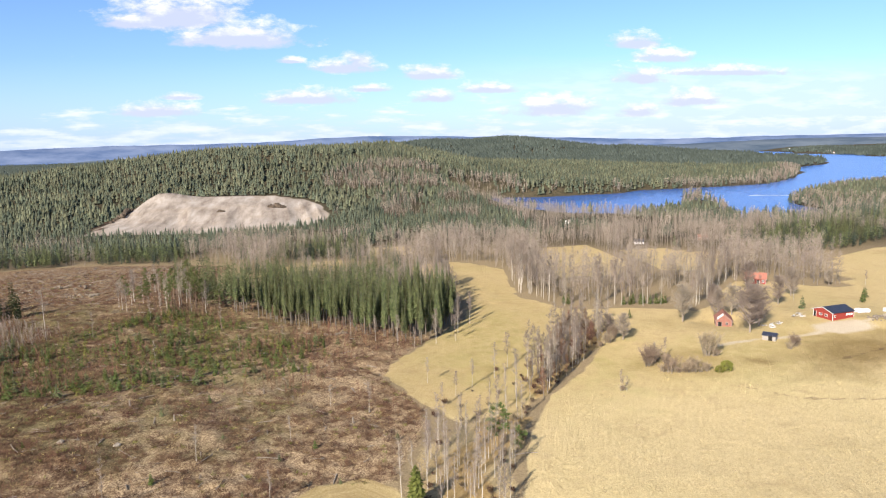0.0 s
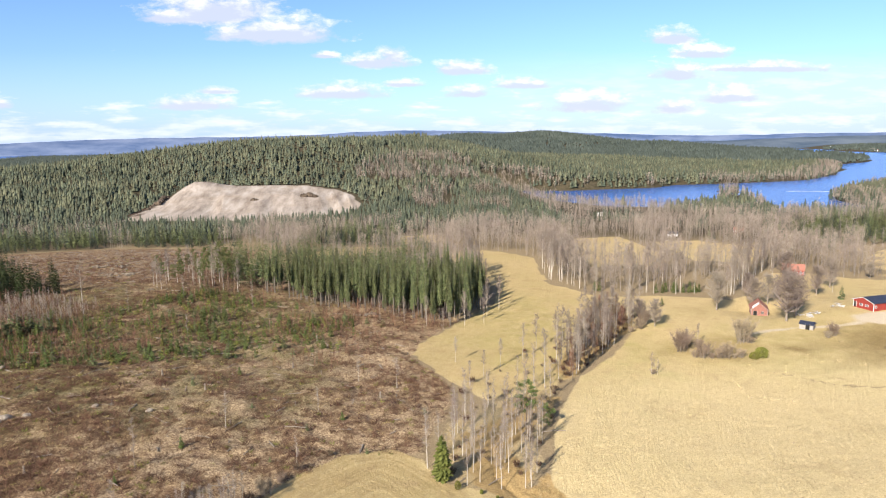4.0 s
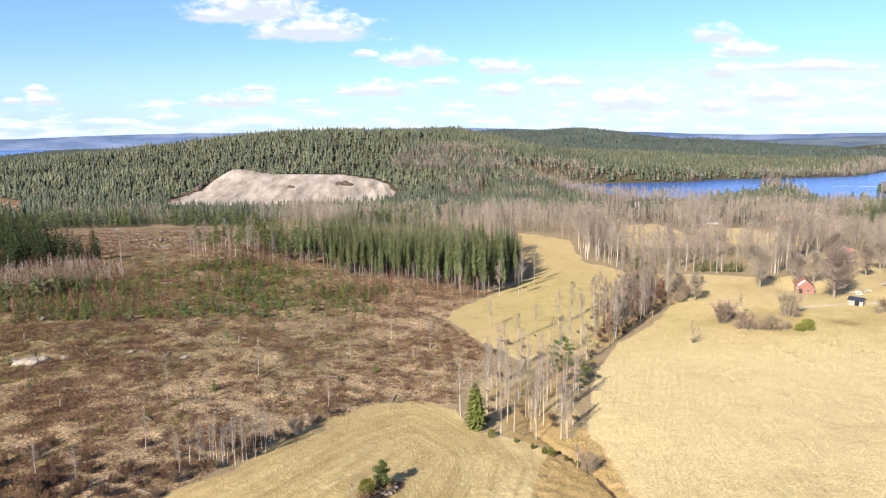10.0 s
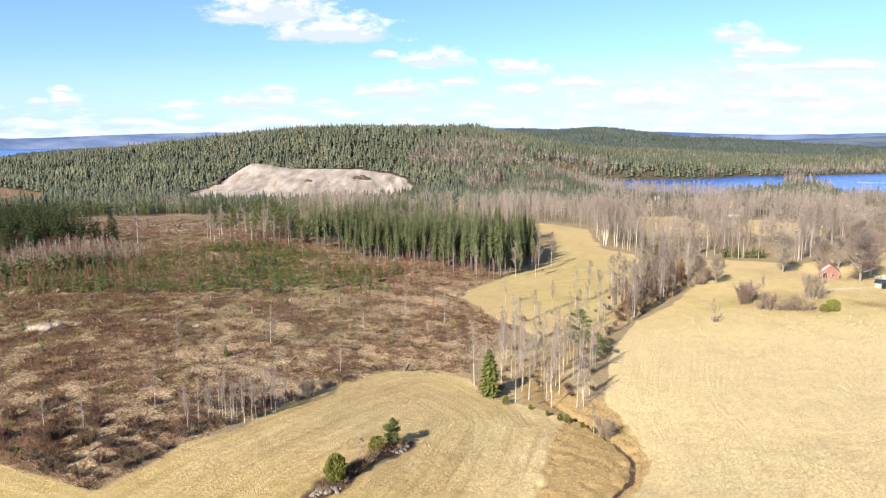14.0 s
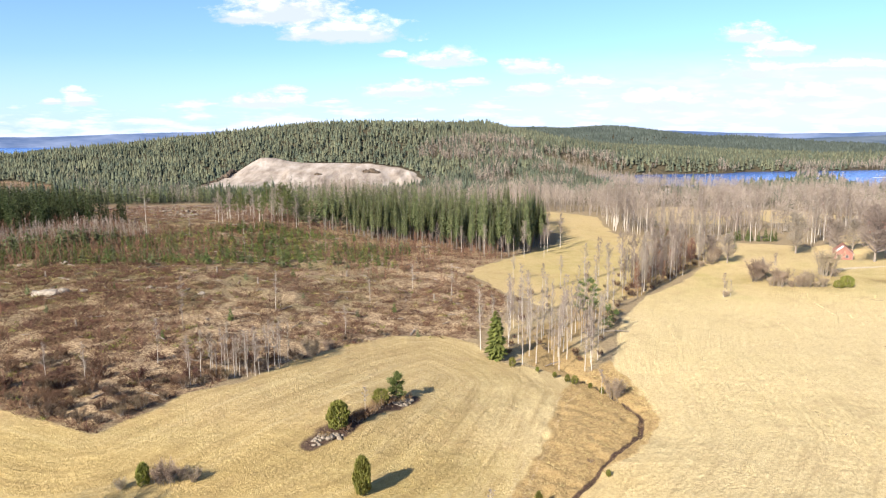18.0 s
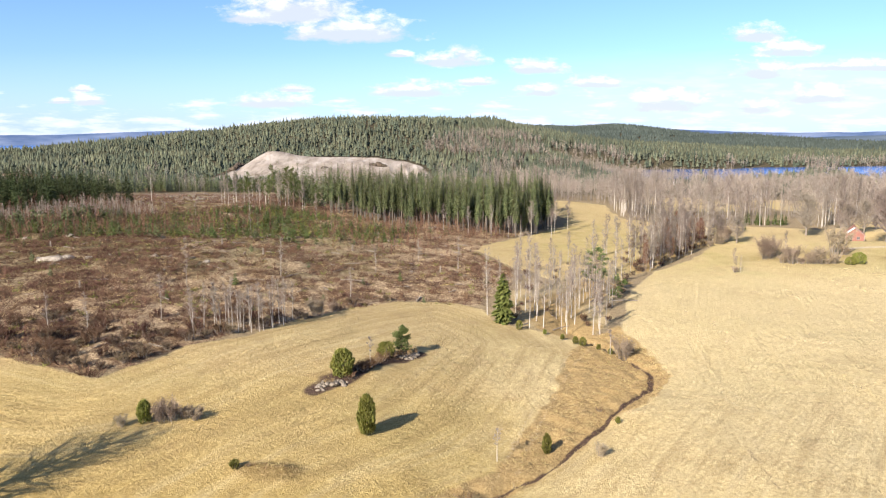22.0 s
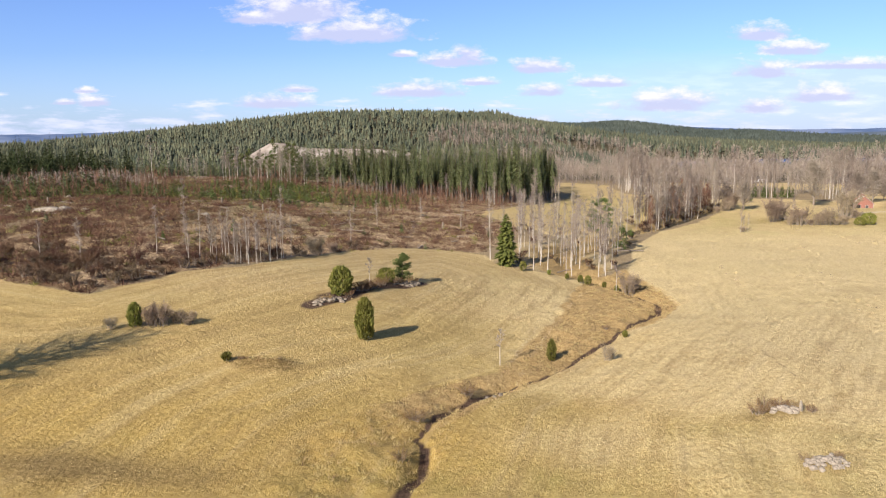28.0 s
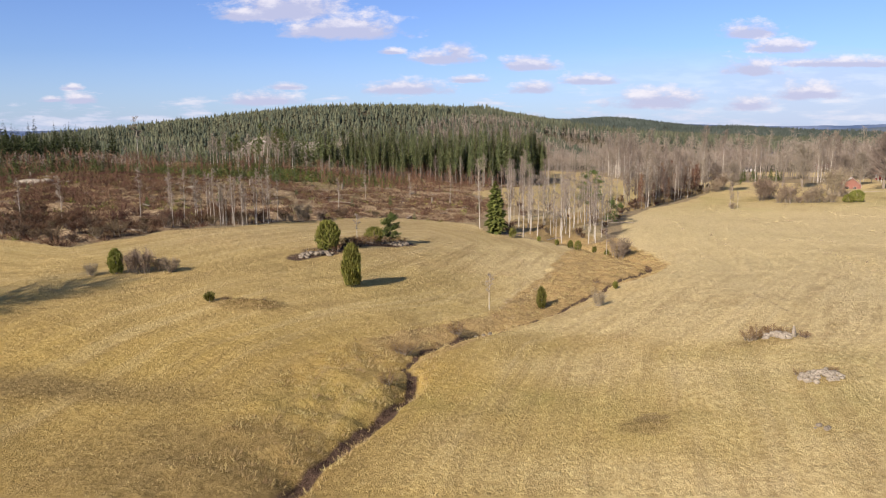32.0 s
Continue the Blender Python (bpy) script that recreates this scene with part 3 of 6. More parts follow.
def height(x, y):
    x, y = np.asarray(x, float), np.asarray(y, float)
    z = -4.0 - 8.0 * smooth(350, 650, y)
    for a, b, s, t, h in BUMPS + HILLS:
        z = z + h * np.exp(-(((x - a) / s) ** 2) - ((y - b) / t) ** 2)
    far = np.hypot(x, y)
    z = z + smooth(900, 1500, far) * smooth(-900, -300, x) * 5 * lattice(x / 160, y / 160, 3)
    z = np.where(far > 450, np.maximum(z, -13.6), z)
    pit = smooth(20, -14, outline_dist(GRAVEL, x, y))
    z = z + pit * (1.5 + 5.0 * smooth(640, 780, y) + 1.2 * lattice(x / 34, y / 44, 5) + (1.8 - 2.6 * np.abs(lattice((x + 0.1 * y) / 15, y / 120, 6))) * smooth(630, 680, y) * smooth(800, 750, y) + 0.35 * lattice(x / 14, y / 11, 8) + 10.0 * np.exp(-(((x + 180) / 30) ** 2) - ((y - 806) / 22) ** 2) - 0.034 * (x + 178) - 2.5 * np.exp(-(((x + 105) / 14) ** 2) - ((y - 745) / 12) ** 2))
    near = 1 - smooth(330, 420, far)
    d = line_dist(STREAM, x, y) + 0.25 * lattice(x / 2.3, y / 2.3, 7)
    z = z - near * ((0.45 + 0.3 * smooth(46, 36, y)) * np.exp(-((d / (0.45 + 0.25 * smooth(46, 36, y))) ** 2)) + 0.5 * np.exp(-((d / 3.2) ** 2)))
    bank = smooth(0.8, -0.8, outline_dist(BANK, x, y))
    z = z + near * bank * (0.22 * lattice(x / 1.3, y / 1.1, 17) + 0.12 * lattice(x / 0.7, y / 0.6, 18))
    felled = smooth(4, -6, outline_dist(FELLED, x, y))
    z = z + near * (felled * (0.35 * lattice(x / 3.1, y / 3.1, 1) + 0.5 * lattice(x / 11, y / 11, 2)) + 0.10 * lattice(x / 5, y / 7, 4) + 0.05 * lattice(x / 1.3, y / 1.1, 9))
    for cx, cy, rx, ry, h in ((-15.6, 54.2, 2.7, 0.9, 0.5), (10.6, 31.7, 1.6, 1.1, 0.22), (-9.2, 79, 4.0, 8.5, 0.35), (22.6, 42.4, 1.9, 1.2, 0.30), (21.4, 35.1, 1.3, 0.9, 0.30), (190, 196, 9, 6, 1.6)):
        z = z + h * np.exp(-(((x - cx) / rx) ** 2) - ((y - cy) / ry) ** 2)
    k = smooth(28, -12, np.minimum(outline_dist(LAKE, x, y), outline_dist(FAR_LAKE, x, y)))
    return z * (1 - k) - 17.5 * k + 5.5 * np.exp(-(((x - 482) / 17) ** 2) - ((y - 824) / 14) ** 2)


def spread(stops):
    out = []
    for (a, b, step) in stops:
        n = max(1, int(round((b - a) / step)))
        out += list(np.linspace(a, b, n, endpoint=False))
    return np.array(out + [stops[-1][1]])


def make_mesh(name, verts, faces, mats):
    me = bpy.data.meshes.new(name)
    me.from_pydata(np.asarray(verts).tolist() if isinstance(verts, np.ndarray) else verts, [], np.asarray(faces).tolist() if isinstance(faces, np.ndarray) else faces)
    for m in mats if isinstance(mats, (list, tuple)) else [mats]:
        me.materials.append(m)
    return me


gx = spread([(-5600, -1600, 200), (-1600, -500, 45), (-500, -170, 12), (-170, -55, 1.5), (-55, -16, 0.8), (-16, 34, 0.42), (34, 60, 0.8), (60, 220, 1.5), (220, 560, 12), (560, 1700, 45), (1700, 5600, 200)])
gy = spread([(-900, -60, 60), (-60, 18, 6), (18, 92, 0.42), (92, 130, 0.8), (130, 300, 1.4), (300, 480, 5), (480, 1100, 12), (1100, 2400, 40), (2400, 5600, 150)])
XX, YY = np.meshgrid(gx, gy)
fx, fy = XX.ravel(), YY.ravel()
fz = height(fx, fy)
nx, ny = len(gx), len(gy)
base = (np.arange(ny - 1)[:, None] * nx + np.arange(nx - 1)[None, :]).ravel()
quads = np.stack([base, base + 1, base + nx + 1, base + nx], 1)
land = make_mesh("ground", np.stack([fx, fy, fz], 1), quads, GROUND)
land.polygons.foreach_set("use_smooth", np.ones(len(quads), bool))


def set_mask(name, values):
    a = land.attributes.new(name, "FLOAT", "POINT")
    a.data.foreach_set("value", np.clip(values, 0, 1).astype(np.float32))


wob = 1.2 * lattice(fx / 4, fy / 4, 11) + 0.6 * lattice(fx / 1.6, fy / 1.6, 12)
meadow = smooth(1.2, -1.2, outline_dist(MEADOW, fx, fy) + 0.4 * wob)
for poly in [MID_MEADOW] + CLEARINGS:
    meadow = np.maximum(meadow, smooth(1.5, -1.5, outline_dist(poly, fx, fy) + wob))
for poly in (COPSE, THICKET):
    meadow = np.maximum(meadow, 0.52 * smooth(3, -2, outline_dist(poly, fx, fy) + wob))
stream_d = line_dist(STREAM, fx, fy)
set_mask("meadow", meadow)
set_mask("felled", np.maximum(smooth(3, -3, outline_dist(FELLED, fx, fy) + wob), smooth(12, -8, outline_dist(HILL_LEFT_CUT, fx, fy))))
set_mask("rough", 0.34 * smooth(1.5, -2.5, outline_dist(COPSE, fx, fy) + wob) + 0.7 * smooth(1.5, -2.5, outline_dist(THICKET, fx, fy) + wob) + 0.75 * smooth(6.5, 2.5, stream_d + 1.5 * wob) * (fy > 104) * (fy < 150) + 0.7 * smooth(0.6, -0.5, outline_dist(BANK, fx, fy) + 0.5 * wob) * smooth(40, 50, fy))
# first term: shade of a low scarp, painted dark; the rest is earth
set_mask("soil_and_shade", 0.52 * smooth(0.5, 0.1, line_dist([(28.9, 58), (28.2, 53.5), (27.6, 50)], fx, fy) + 0.12 * wob) + 0.75 * smooth(9, 3, line_dist([(-206, 655), (-215, 690), (-209, 740), (-196, 806), (-184, 824)], fx, fy) + 5 * lattice(fx / 11, fy / 11, 15)) + 0.9 * smooth(0.50 + 0.32 * smooth(47, 34, fy), 0.15, stream_d + 0.14 * wob) * (fy < 104) + 0.5 * smooth(1.6, 0.4, line_dist(TRACKS[4], fx, fy) + 0.5 * wob) + 0.5 * smooth(1.1, 0.4, line_dist([(150, 168), (178, 176), (215, 190)], fx, fy) + 0.5 * wob) + smooth(2.3, 0.9, line_dist([(-14, 71.5), (-11, 75), (-8.5, 80), (-5, 85), (-2.5, 88)], fx, fy) + 0.7 * wob) * 0.72 + 0.25 * smooth(1.2, 0.5, np.hypot((fx + 15.4) / 2.7, (fy - 54.2) / 0.8) + 0.25 * wob) + smooth(1, 0.6, np.hypot((fx - 10.6) / 1.5, (fy - 31.7) / 1.0) + 0.1 * wob) * 0.45)
blotch = 0.5 * lattice(fx / 9, fy / 6, 61) + 0.3 * lattice(fx / 3, fy / 3, 62)
set_mask("rank", 0.4 * smooth(1.4, 0.4, np.hypot((fx + 18) / 14, (fy - 29) / 9) + 0.9 * blotch) + 1.0 * smooth(1.5, 0.1, np.hypot((fx - 168) / 38, (fy - 172) / 20) + 0.6 * blotch) + 0.5 * smooth(1.4, 0.4, np.hypot((fx - 105) / 18, (fy - 178) / 11) + blotch) + 1.1 * smooth(1.5, 0.4, np.hypot((fx + 23) / 10, (fy - 37.5) / 2.6) + 0.8 * blotch) + 0.45 * smooth(1.4, 0.3, np.hypot((fx + 10) / 9, (fy - 29) / 4) + blotch) + 1.1 * smooth(1.25, 0.6, np.hypot((fx + 15.5) / 3.1, (fy - 54.0) / 1.25) + 0.3 * blotch) + 0.8 * smooth(1.2, 0.5, np.hypot((fx - 9.9) / 1.5, (fy - 31) / 0.9) + 0.3 * blotch) + 0.7 * smooth(1.2, 0.5, np.hypot((fx - 22.2) / 2.3, (fy - 42.5) / 1.1) + 0.3 * blotch) + 0.7 * smooth(1.2, 0.5, np.hypot((fx - 21.4) / 1.7, (fy - 35) / 1.2) + 0.3 * blotch) + 0.6 * smooth(1.2, 0.5, np.hypot((fx - 28.2) / 1.2, (fy - 44.9) / 0.6) + 0.3 * blotch))
set_mask("green", 0.8 * smooth(1.5, 0.3, np.hypot((fx - 132) / 48, (fy - 176) / 22) + blotch) + 0.7 * smooth(1.5, 0.3, np.hypot((fx - 22) / 14, (fy - 34) / 7) + blotch) + 0.8 * smooth(1.5, 0.3, np.hypot((fx - 58) / 30, (fy - 210) / 50) + blotch) + 0.5 * smooth(1.4, 0.3, np.hypot((fx + 4) / 8, (fy - 36) / 3) + blotch) + 0.2 * (fx < 10) * (fy < 75))
far_meadow = smooth(2, -4, outline_dist(MID_MEADOW, fx, fy))
set_mask("pale", (1 - 0.9 * far_meadow) * (1 - 0.75 * smooth(140, 185, fy + 14 * blotch)) * smooth(-10, 12, fx - 0.12 * fy + 12 * blotch) * smooth(440, 400, fy) * (1 - 0.5 * smooth(1.5, 0.3, np.hypot((fx - 22) / 14, (fy - 34) / 7) + blotch)))
set_mask("moss", smooth(116, 150, fy + 20 * blotch - 0.25 * (fx + 40)) * smooth(0, -20, fx) * smooth(290, 262, fy) + 0.5 * smooth(-60, -80, fx) * (fy < 200))
brushy = 0.8 * lattice(fx / 6, fy / 6, 54) + 0.7 * lattice(fx / 2.6, fy / 2.6, 57)
set_mask("open", (0.12 + 0.68 * smooth(0.45, -0.55, brushy)) * (1 - 0.35 * smooth(180, 210, fy)) + 0.28 * smooth(-62, -30, fx))
set_mask("gold", (0.45 + 0.5 * smooth(62, 36, fy)) * smooth(92, 60, fy + 10 * blotch) * smooth(26, 0, fx - 0.15 * fy + 9 * blotch) + 0.25 * smooth(62, 36, fy))
stream_x = np.interp(fy, [q for _, q in STREAM], [q for q, _ in STREAM])
swath_d = np.where((fx < stream_x) & (fy < 121), line_dist(MOWN_LEFT, fx, fy), line_dist(MOWN_RIGHT, fx, fy))
set_mask("swath", swath_d / 200)
set_mask("nearby", np.where(fx < stream_x, 1.0, 0.25 + 0.75 * smooth(85, 55, fy)) * (1 - 0.75 * smooth(120, 135, fy)))
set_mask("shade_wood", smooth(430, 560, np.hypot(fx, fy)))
tracks = np.zeros(len(fx))
for line in TRACKS[:2]:
    d = line_dist(line, fx, fy)
    tracks = np.maximum(tracks, 0.36 * smooth(0.7, 0.15, np.abs(d - 0.8) + 0.15 * wob))
for line in TRACKS[2:4]:
    tracks = np.maximum(tracks, 0.62 * smooth(2.0, 0.8, line_dist(line, fx, fy) + 0.4 * wob))
tracks = np.maximum(tracks, 0.8 * smooth(10, 4, np.hypot((fx - 172) / 1.6, fy - 194) + wob))
set_mask("track", tracks)
set_mask("gravel", smooth(3, -5, outline_dist(GRAVEL, fx, fy) + 4 * lattice(fx / 20, fy / 20, 14)))
ground = tagged(new("ground", land), "rolling spring ground of dry meadow, felled land and forest floor", "ground", kind="structure")

lake = make_mesh("water", [(120, 520, -15), (4600, 520, -15), (4600, 4700, -15), (120, 4700, -15)], [(0, 1, 2, 3)], WATER)
tagged(new("water", lake), "blue wind-ruffled lake water between wooded shores", "lake", kind="structure")
lake = make_mesh("water", [(-5500, 1440, -15), (-860, 1440, -15), (-860, 5600, -15), (-5500, 5600, -15)], [(0, 1, 2, 3)], WATER)
tagged(new("water", lake), "distant strip of blue lake water below far hills", "lake", kind="structure")


# haze of distance is put into these blue colours, with a slight glow
def haze_material(name, low, high, glow):
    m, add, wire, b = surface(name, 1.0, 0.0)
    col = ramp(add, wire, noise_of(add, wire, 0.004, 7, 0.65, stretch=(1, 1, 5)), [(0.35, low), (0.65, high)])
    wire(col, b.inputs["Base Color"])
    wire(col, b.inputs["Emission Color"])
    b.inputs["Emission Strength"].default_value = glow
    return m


def far_range(label, rings, crest, rough, seed, material):
    """A ridge round the horizon. rings: (distance, share of the height); crest: (bearing, height)."""
    deg = np.linspace(-75, 80, 621)
    a = np.radians(deg)
    rows = []
    for r, k in rings:
        top = np.interp(deg, [q for q, _ in crest], [q for _, q in crest]) + rough * (lattice(deg / 4, a * 0, seed) + 0.5 * lattice(deg / 1.3, a * 0, seed + 1) + 0.22 * lattice(deg / 0.4, a * 0 + r / 300, seed + 2))
        rows.append(np.stack([np.sin(a) * r, np.cos(a) * r, -18 + k * (top + 18)], 1))
    n = len(deg)
    faces = [(i * n + j, i * n + j + 1, (i + 1) * n + j + 1, (i + 1) * n + j) for i in range(len(rings) - 1) for j in range(n - 1)]
    me = make_mesh("backdrop", np.concatenate(rows), faces, material)
    me.polygons.foreach_set("use_smooth", np.ones(len(faces), bool))
    tagged(new("backdrop", me), label, "hills", kind="structure")


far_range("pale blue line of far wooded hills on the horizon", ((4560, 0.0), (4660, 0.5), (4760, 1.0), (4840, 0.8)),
          [(-75, 45), (-29, 42), (-25, 56), (-20, 73), (-16, 76), (-8, 80), (-3.4, 90), (1, 107), (4.3, 109), (12, 95), (20, 76), (28.6, 54), (33, 53), (37, 60), (43, 56), (80, 60)], 4, 21, haze_material("hazed_far_hills", (0.048, 0.078, 0.150), (0.115, 0.148, 0.225), 0.34))
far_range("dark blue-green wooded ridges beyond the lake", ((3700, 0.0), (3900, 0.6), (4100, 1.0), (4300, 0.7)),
          [(-75, -24), (-22, -24), (-17, 4), (-10, 14), (24, 16), (30, 20), (33, 30), (37, 42), (43, 46), (80, 50)], 4, 24, haze_material("hazed_ridges", (0.045, 0.066, 0.095), (0.095, 0.118, 0.145), 0.28))


# ---- how plants are made ----
class Shape:
    def __init__(self, seed=0):
        self.v, self.f, self.rng = [], [], random.Random(seed)

    def tube(self, points, radii, sides=5):
        start = len(self.v)
        for i, (p, r) in enumerate(zip(points, radii)):
            d = (Vector(points[min(i + 1, len(points) - 1)]) - Vector(points[max(i - 1, 0)])).normalized()
            a = d.orthogonal().normalized()
            b = d.cross(a)
            for s in range(sides):
                w = 2 * math.pi * s / sides
                self.v.append(tuple(Vector(p) + (a * math.cos(w) + b * math.sin(w)) * r))
        for i in range(len(points) - 1):
            for s in range(sides):
                k = start + i * sides
                self.f.append((k + s, k + (s + 1) % sides, k + sides + (s + 1) % sides, k + sides + s))

    def sliver(self, p, d, width):
        p, d = Vector(p), Vector(d)
        side = d.cross(Vector((self.rng.uniform(-1, 1), self.rng.uniform(-1, 1), self.rng.uniform(-1, 1))))
        side = side.normalized() * width * 0.5 if side.length > 1e-6 else Vector((width * 0.5, 0, 0))
        k = len(self.v)
        self.v += [tuple(p - side), tuple(p + side), tuple(p + d)]
        self.f.append((k, k + 1, k + 2))

    def tri(self, a, b, c):
        k = len(self.v)
        self.v += [tuple(a), tuple(b), tuple(c)]
        self.f.append((k, k + 1, k + 2))

    def mesh(self, name, mat):
        return make_mesh(name, self.v, self.f, mat)

    def arrays(self):
        tris = []
        for f in self.f:
            tris += [(f[0], f[i], f[i + 1]) for i in range(1, len(f) - 1)]
        return np.array(self.v), np.array(tris)


def around(rng, up, turn=None):
    a = rng.uniform(0, 2 * math.pi) if turn is None else turn
    return Vector((math.cos(a) * math.cos(up), math.sin(a) * math.cos(up), math.sin(up)))


def trunk_of(s, h, r0, bend=0.03, n=7, sides=6, lean=(0, 0)):
    pts, ox, oy = [], 0.0, 0.0
    for i in range(n):
        f = i / (n - 1)
        pts.append(Vector((ox + lean[0] * f * h, oy + lean[1] * f * h, f * h - (0.25 if i == 0 else 0))))
        ox += s.rng.uniform(-bend, bend) * h / n * 2
        oy += s.rng.uniform(-bend, bend) * h / n * 2
    s.tube(pts, [r0 * (1 - 0.9 * (i / (n - 1)) ** 0.8) for i in range(n)], sides)
    return pts


def on_path(pts, f):
    g = f * (len(pts) - 1)
    i = min(int(g), len(pts) - 2)
    return pts[i].lerp(pts[i + 1], g - i)


def bare_crown(s, pts, h, start, count, reach, rise, subs=5, twigs=7, thick=0.045, twig=0.05):
    rng = s.rng
    for i in range(count):
        f = start + (0.98 - start) * (i + rng.random()) / count
        p = on_path(pts, f)
        g = (f - start) / (1 - start)
        length = reach * h * (0.35 + 0.65 * math.sin(math.pi * min(1, g * 0.75 + 0.25))) * rng.uniform(0.7, 1.15)
        d = around(rng, rise + rng.uniform(-0.25, 0.3))
        q1 = p + d * length * 0.5
        q2 = q1 + (d + Vector((0, 0, 0.25))).normalized() * length * 0.5
        s.tube([p, q1, q2], [thick * (1.2 - g * 0.7), thick * 0.6 * (1.2 - g * 0.7), 0.012], 3)
        for k in range(subs):
            u = rng.uniform(0.25, 1.0)
            b = p.lerp(q1, u * 2) if u < 0.5 else q1.lerp(q2, u * 2 - 1)
            e = (d * 0.6 + around(rng, rng.uniform(-0.2, 1.0))).normalized() * length * rng.uniform(0.25, 0.5)
            s.sliver(b, e, 0.05)
            for _ in range(twigs):
                t = b + e * rng.uniform(0.15, 1.0)
                s.sliver(t, (e.normalized() * 0.5 + around(rng, rng.uniform(-0.5, 1.1))).normalized() * rng.uniform(0.4, 1.1) * (h / 14), twig)


def thing(name, label, category, group=""):
    return tagged(new(name), label, category, group)


def part(name, data, material, parent, label=""):
    """Links a bmesh, Shape or mesh as one mesh object under a thing or part."""
    if isinstance(data, bmesh.types.BMesh):
        me = bpy.data.meshes.new(name)
        data.to_mesh(me)
        data.free()
        me.materials.append(material)
    elif isinstance(data, Shape):
        me = data.mesh(name, material)
    else:
        me = data
    ob = new(name, me)
    ob.parent = parent
    return tagged(ob, label)


def birch(seed, h=12.0, start=0.35, count=26, reach=0.20, twig_mat=None, bark=None, name="birch_tree", label="tall bare birch with pale bark and fine brown twigs", lean=(0, 0), rise=0.75, r0=None, group="birches", thick=0.045, subs=5, twigs=6):
    t = thing(name, label, "tree", group)
    s = Shape(seed)
    pts = trunk_of(s, h, r0 or h * 0.0085, 0.03, 7, 6, lean)
    part("trunk", s, bark or BIRCH, t)
    c = Shape(seed + 100)
    bare_crown(c, pts, h, start, count, reach, rise, subs, twigs, thick)
    part("crown", c, twig_mat or TWIG, t)
    return t


def spruce_crown(s, h, base, width, levels, per, rag=0.3, taper=0.85):
    rng = s.rng
    for i in range(levels):
        f = i / (levels - 1)
        z0 = base + (h - base) * f
        L = width * (1 - f) ** taper * min(1.0, 0.55 + f * 2.2) + 0.12
        for k in range(per if f < 0.8 else max(4, per - 3)):
            a = 2 * math.pi * (k + rng.random()) / per
            length = L * rng.uniform(1 - rag, 1.15)
            z = z0 + rng.uniform(-0.6, 0.6) * (h - base) / levels
            out = Vector((math.cos(a), math.sin(a), 0))
            side = Vector((-math.sin(a), math.cos(a), 0)) * (0.16 * length + 0.06)
            p0 = Vector((0, 0, z + 0.10 * length))
            p1 = out * length * 0.6 + Vector((0, 0, z - 0.12 * length * (1 - 0.5 * f)))
            p2 = out * length + Vector((0, 0, z - 0.30 * length * (1 - 0.7 * f) + rng.uniform(-0.2, 0.15) * min(1, length)))
            s.tri(p0, p1 - side, p1 + side)
            s.tri(p1 - side, p2, p1 + side)
            s.tri(p0, p1 + Vector((0, 0, -0.2 * length - 0.05)), p2)


def spruce(seed, h=17.0, base=3.0, width=2.3, levels=None, per=8, name="spruce_tree", label="tall dark green spruce with drooping branches", group="spruces", needles=None, rag=0.3, taper=0.85):
    t = thing(name, label, "tree", group)
    s = Shape(seed)
    s.tube([(0, 0, -0.3), (0, 0, h * 0.5), (0, 0, h * 0.97)], [h * 0.011, h * 0.007, 0.02], 6)
    for i in range(10 if base > 1.5 else 0):
        z = s.rng.uniform(0.2, 1) * base
        s.sliver((0, 0, z), around(s.rng, s.rng.uniform(-0.4, 0.1)) * s.rng.uniform(0.4, 1.2), 0.05)
    part("trunk", s, SPRUCEBARK, t)
    c = Shape(seed + 50)
    spruce_crown(c, h, base, width, levels or int(h * 1.5), per, rag, taper)
    part("crown", c, needles or SPRUCE, t)
    return t


def pine(seed, h=14.0, start=0.45, reach=0.17, name="pine_tree", label="pine with a bare reddish trunk and open green crown", group="pines", tufts=26, count=24):
    t = thing(name, label, "tree", group)
    s = Shape(seed)
    pts = trunk_of(s, h, h * 0.012, 0.03)
    rng = s.rng
    c = Shape(seed + 70)
    for i in range(count):
        f = start + (1 - start) * (i + rng.random()) / count
        p = on_path(pts, min(f, 0.99))
        g = (f - start) / (1 - start)
        L = reach * h * math.sin(math.pi * (0.3 + 0.62 * g)) * rng.uniform(0.6, 1.2) + 0.2
        e = p + around(rng, rng.uniform(0.05, 0.6)) * L
        s.tube([p, e], [0.05, 0.02], 3)
        for _ in range(tufts):
            q = p.lerp(e, rng.uniform(0.4, 1.05)) + Vector((rng.gauss(0, 0.22), rng.gauss(0, 0.22), rng.gauss(0, 0.14))) * (h / 9) ** 0.5
            c.sliver(q, around(rng, rng.uniform(-0.2, 1.2)) * rng.uniform(0.3, 0.65) * (h / 12) ** 0.5, 0.22 * (h / 12) ** 0.5)
    part("trunk", s, PINEBARK, t)
    part("crown", c, PINE, t)
    return t


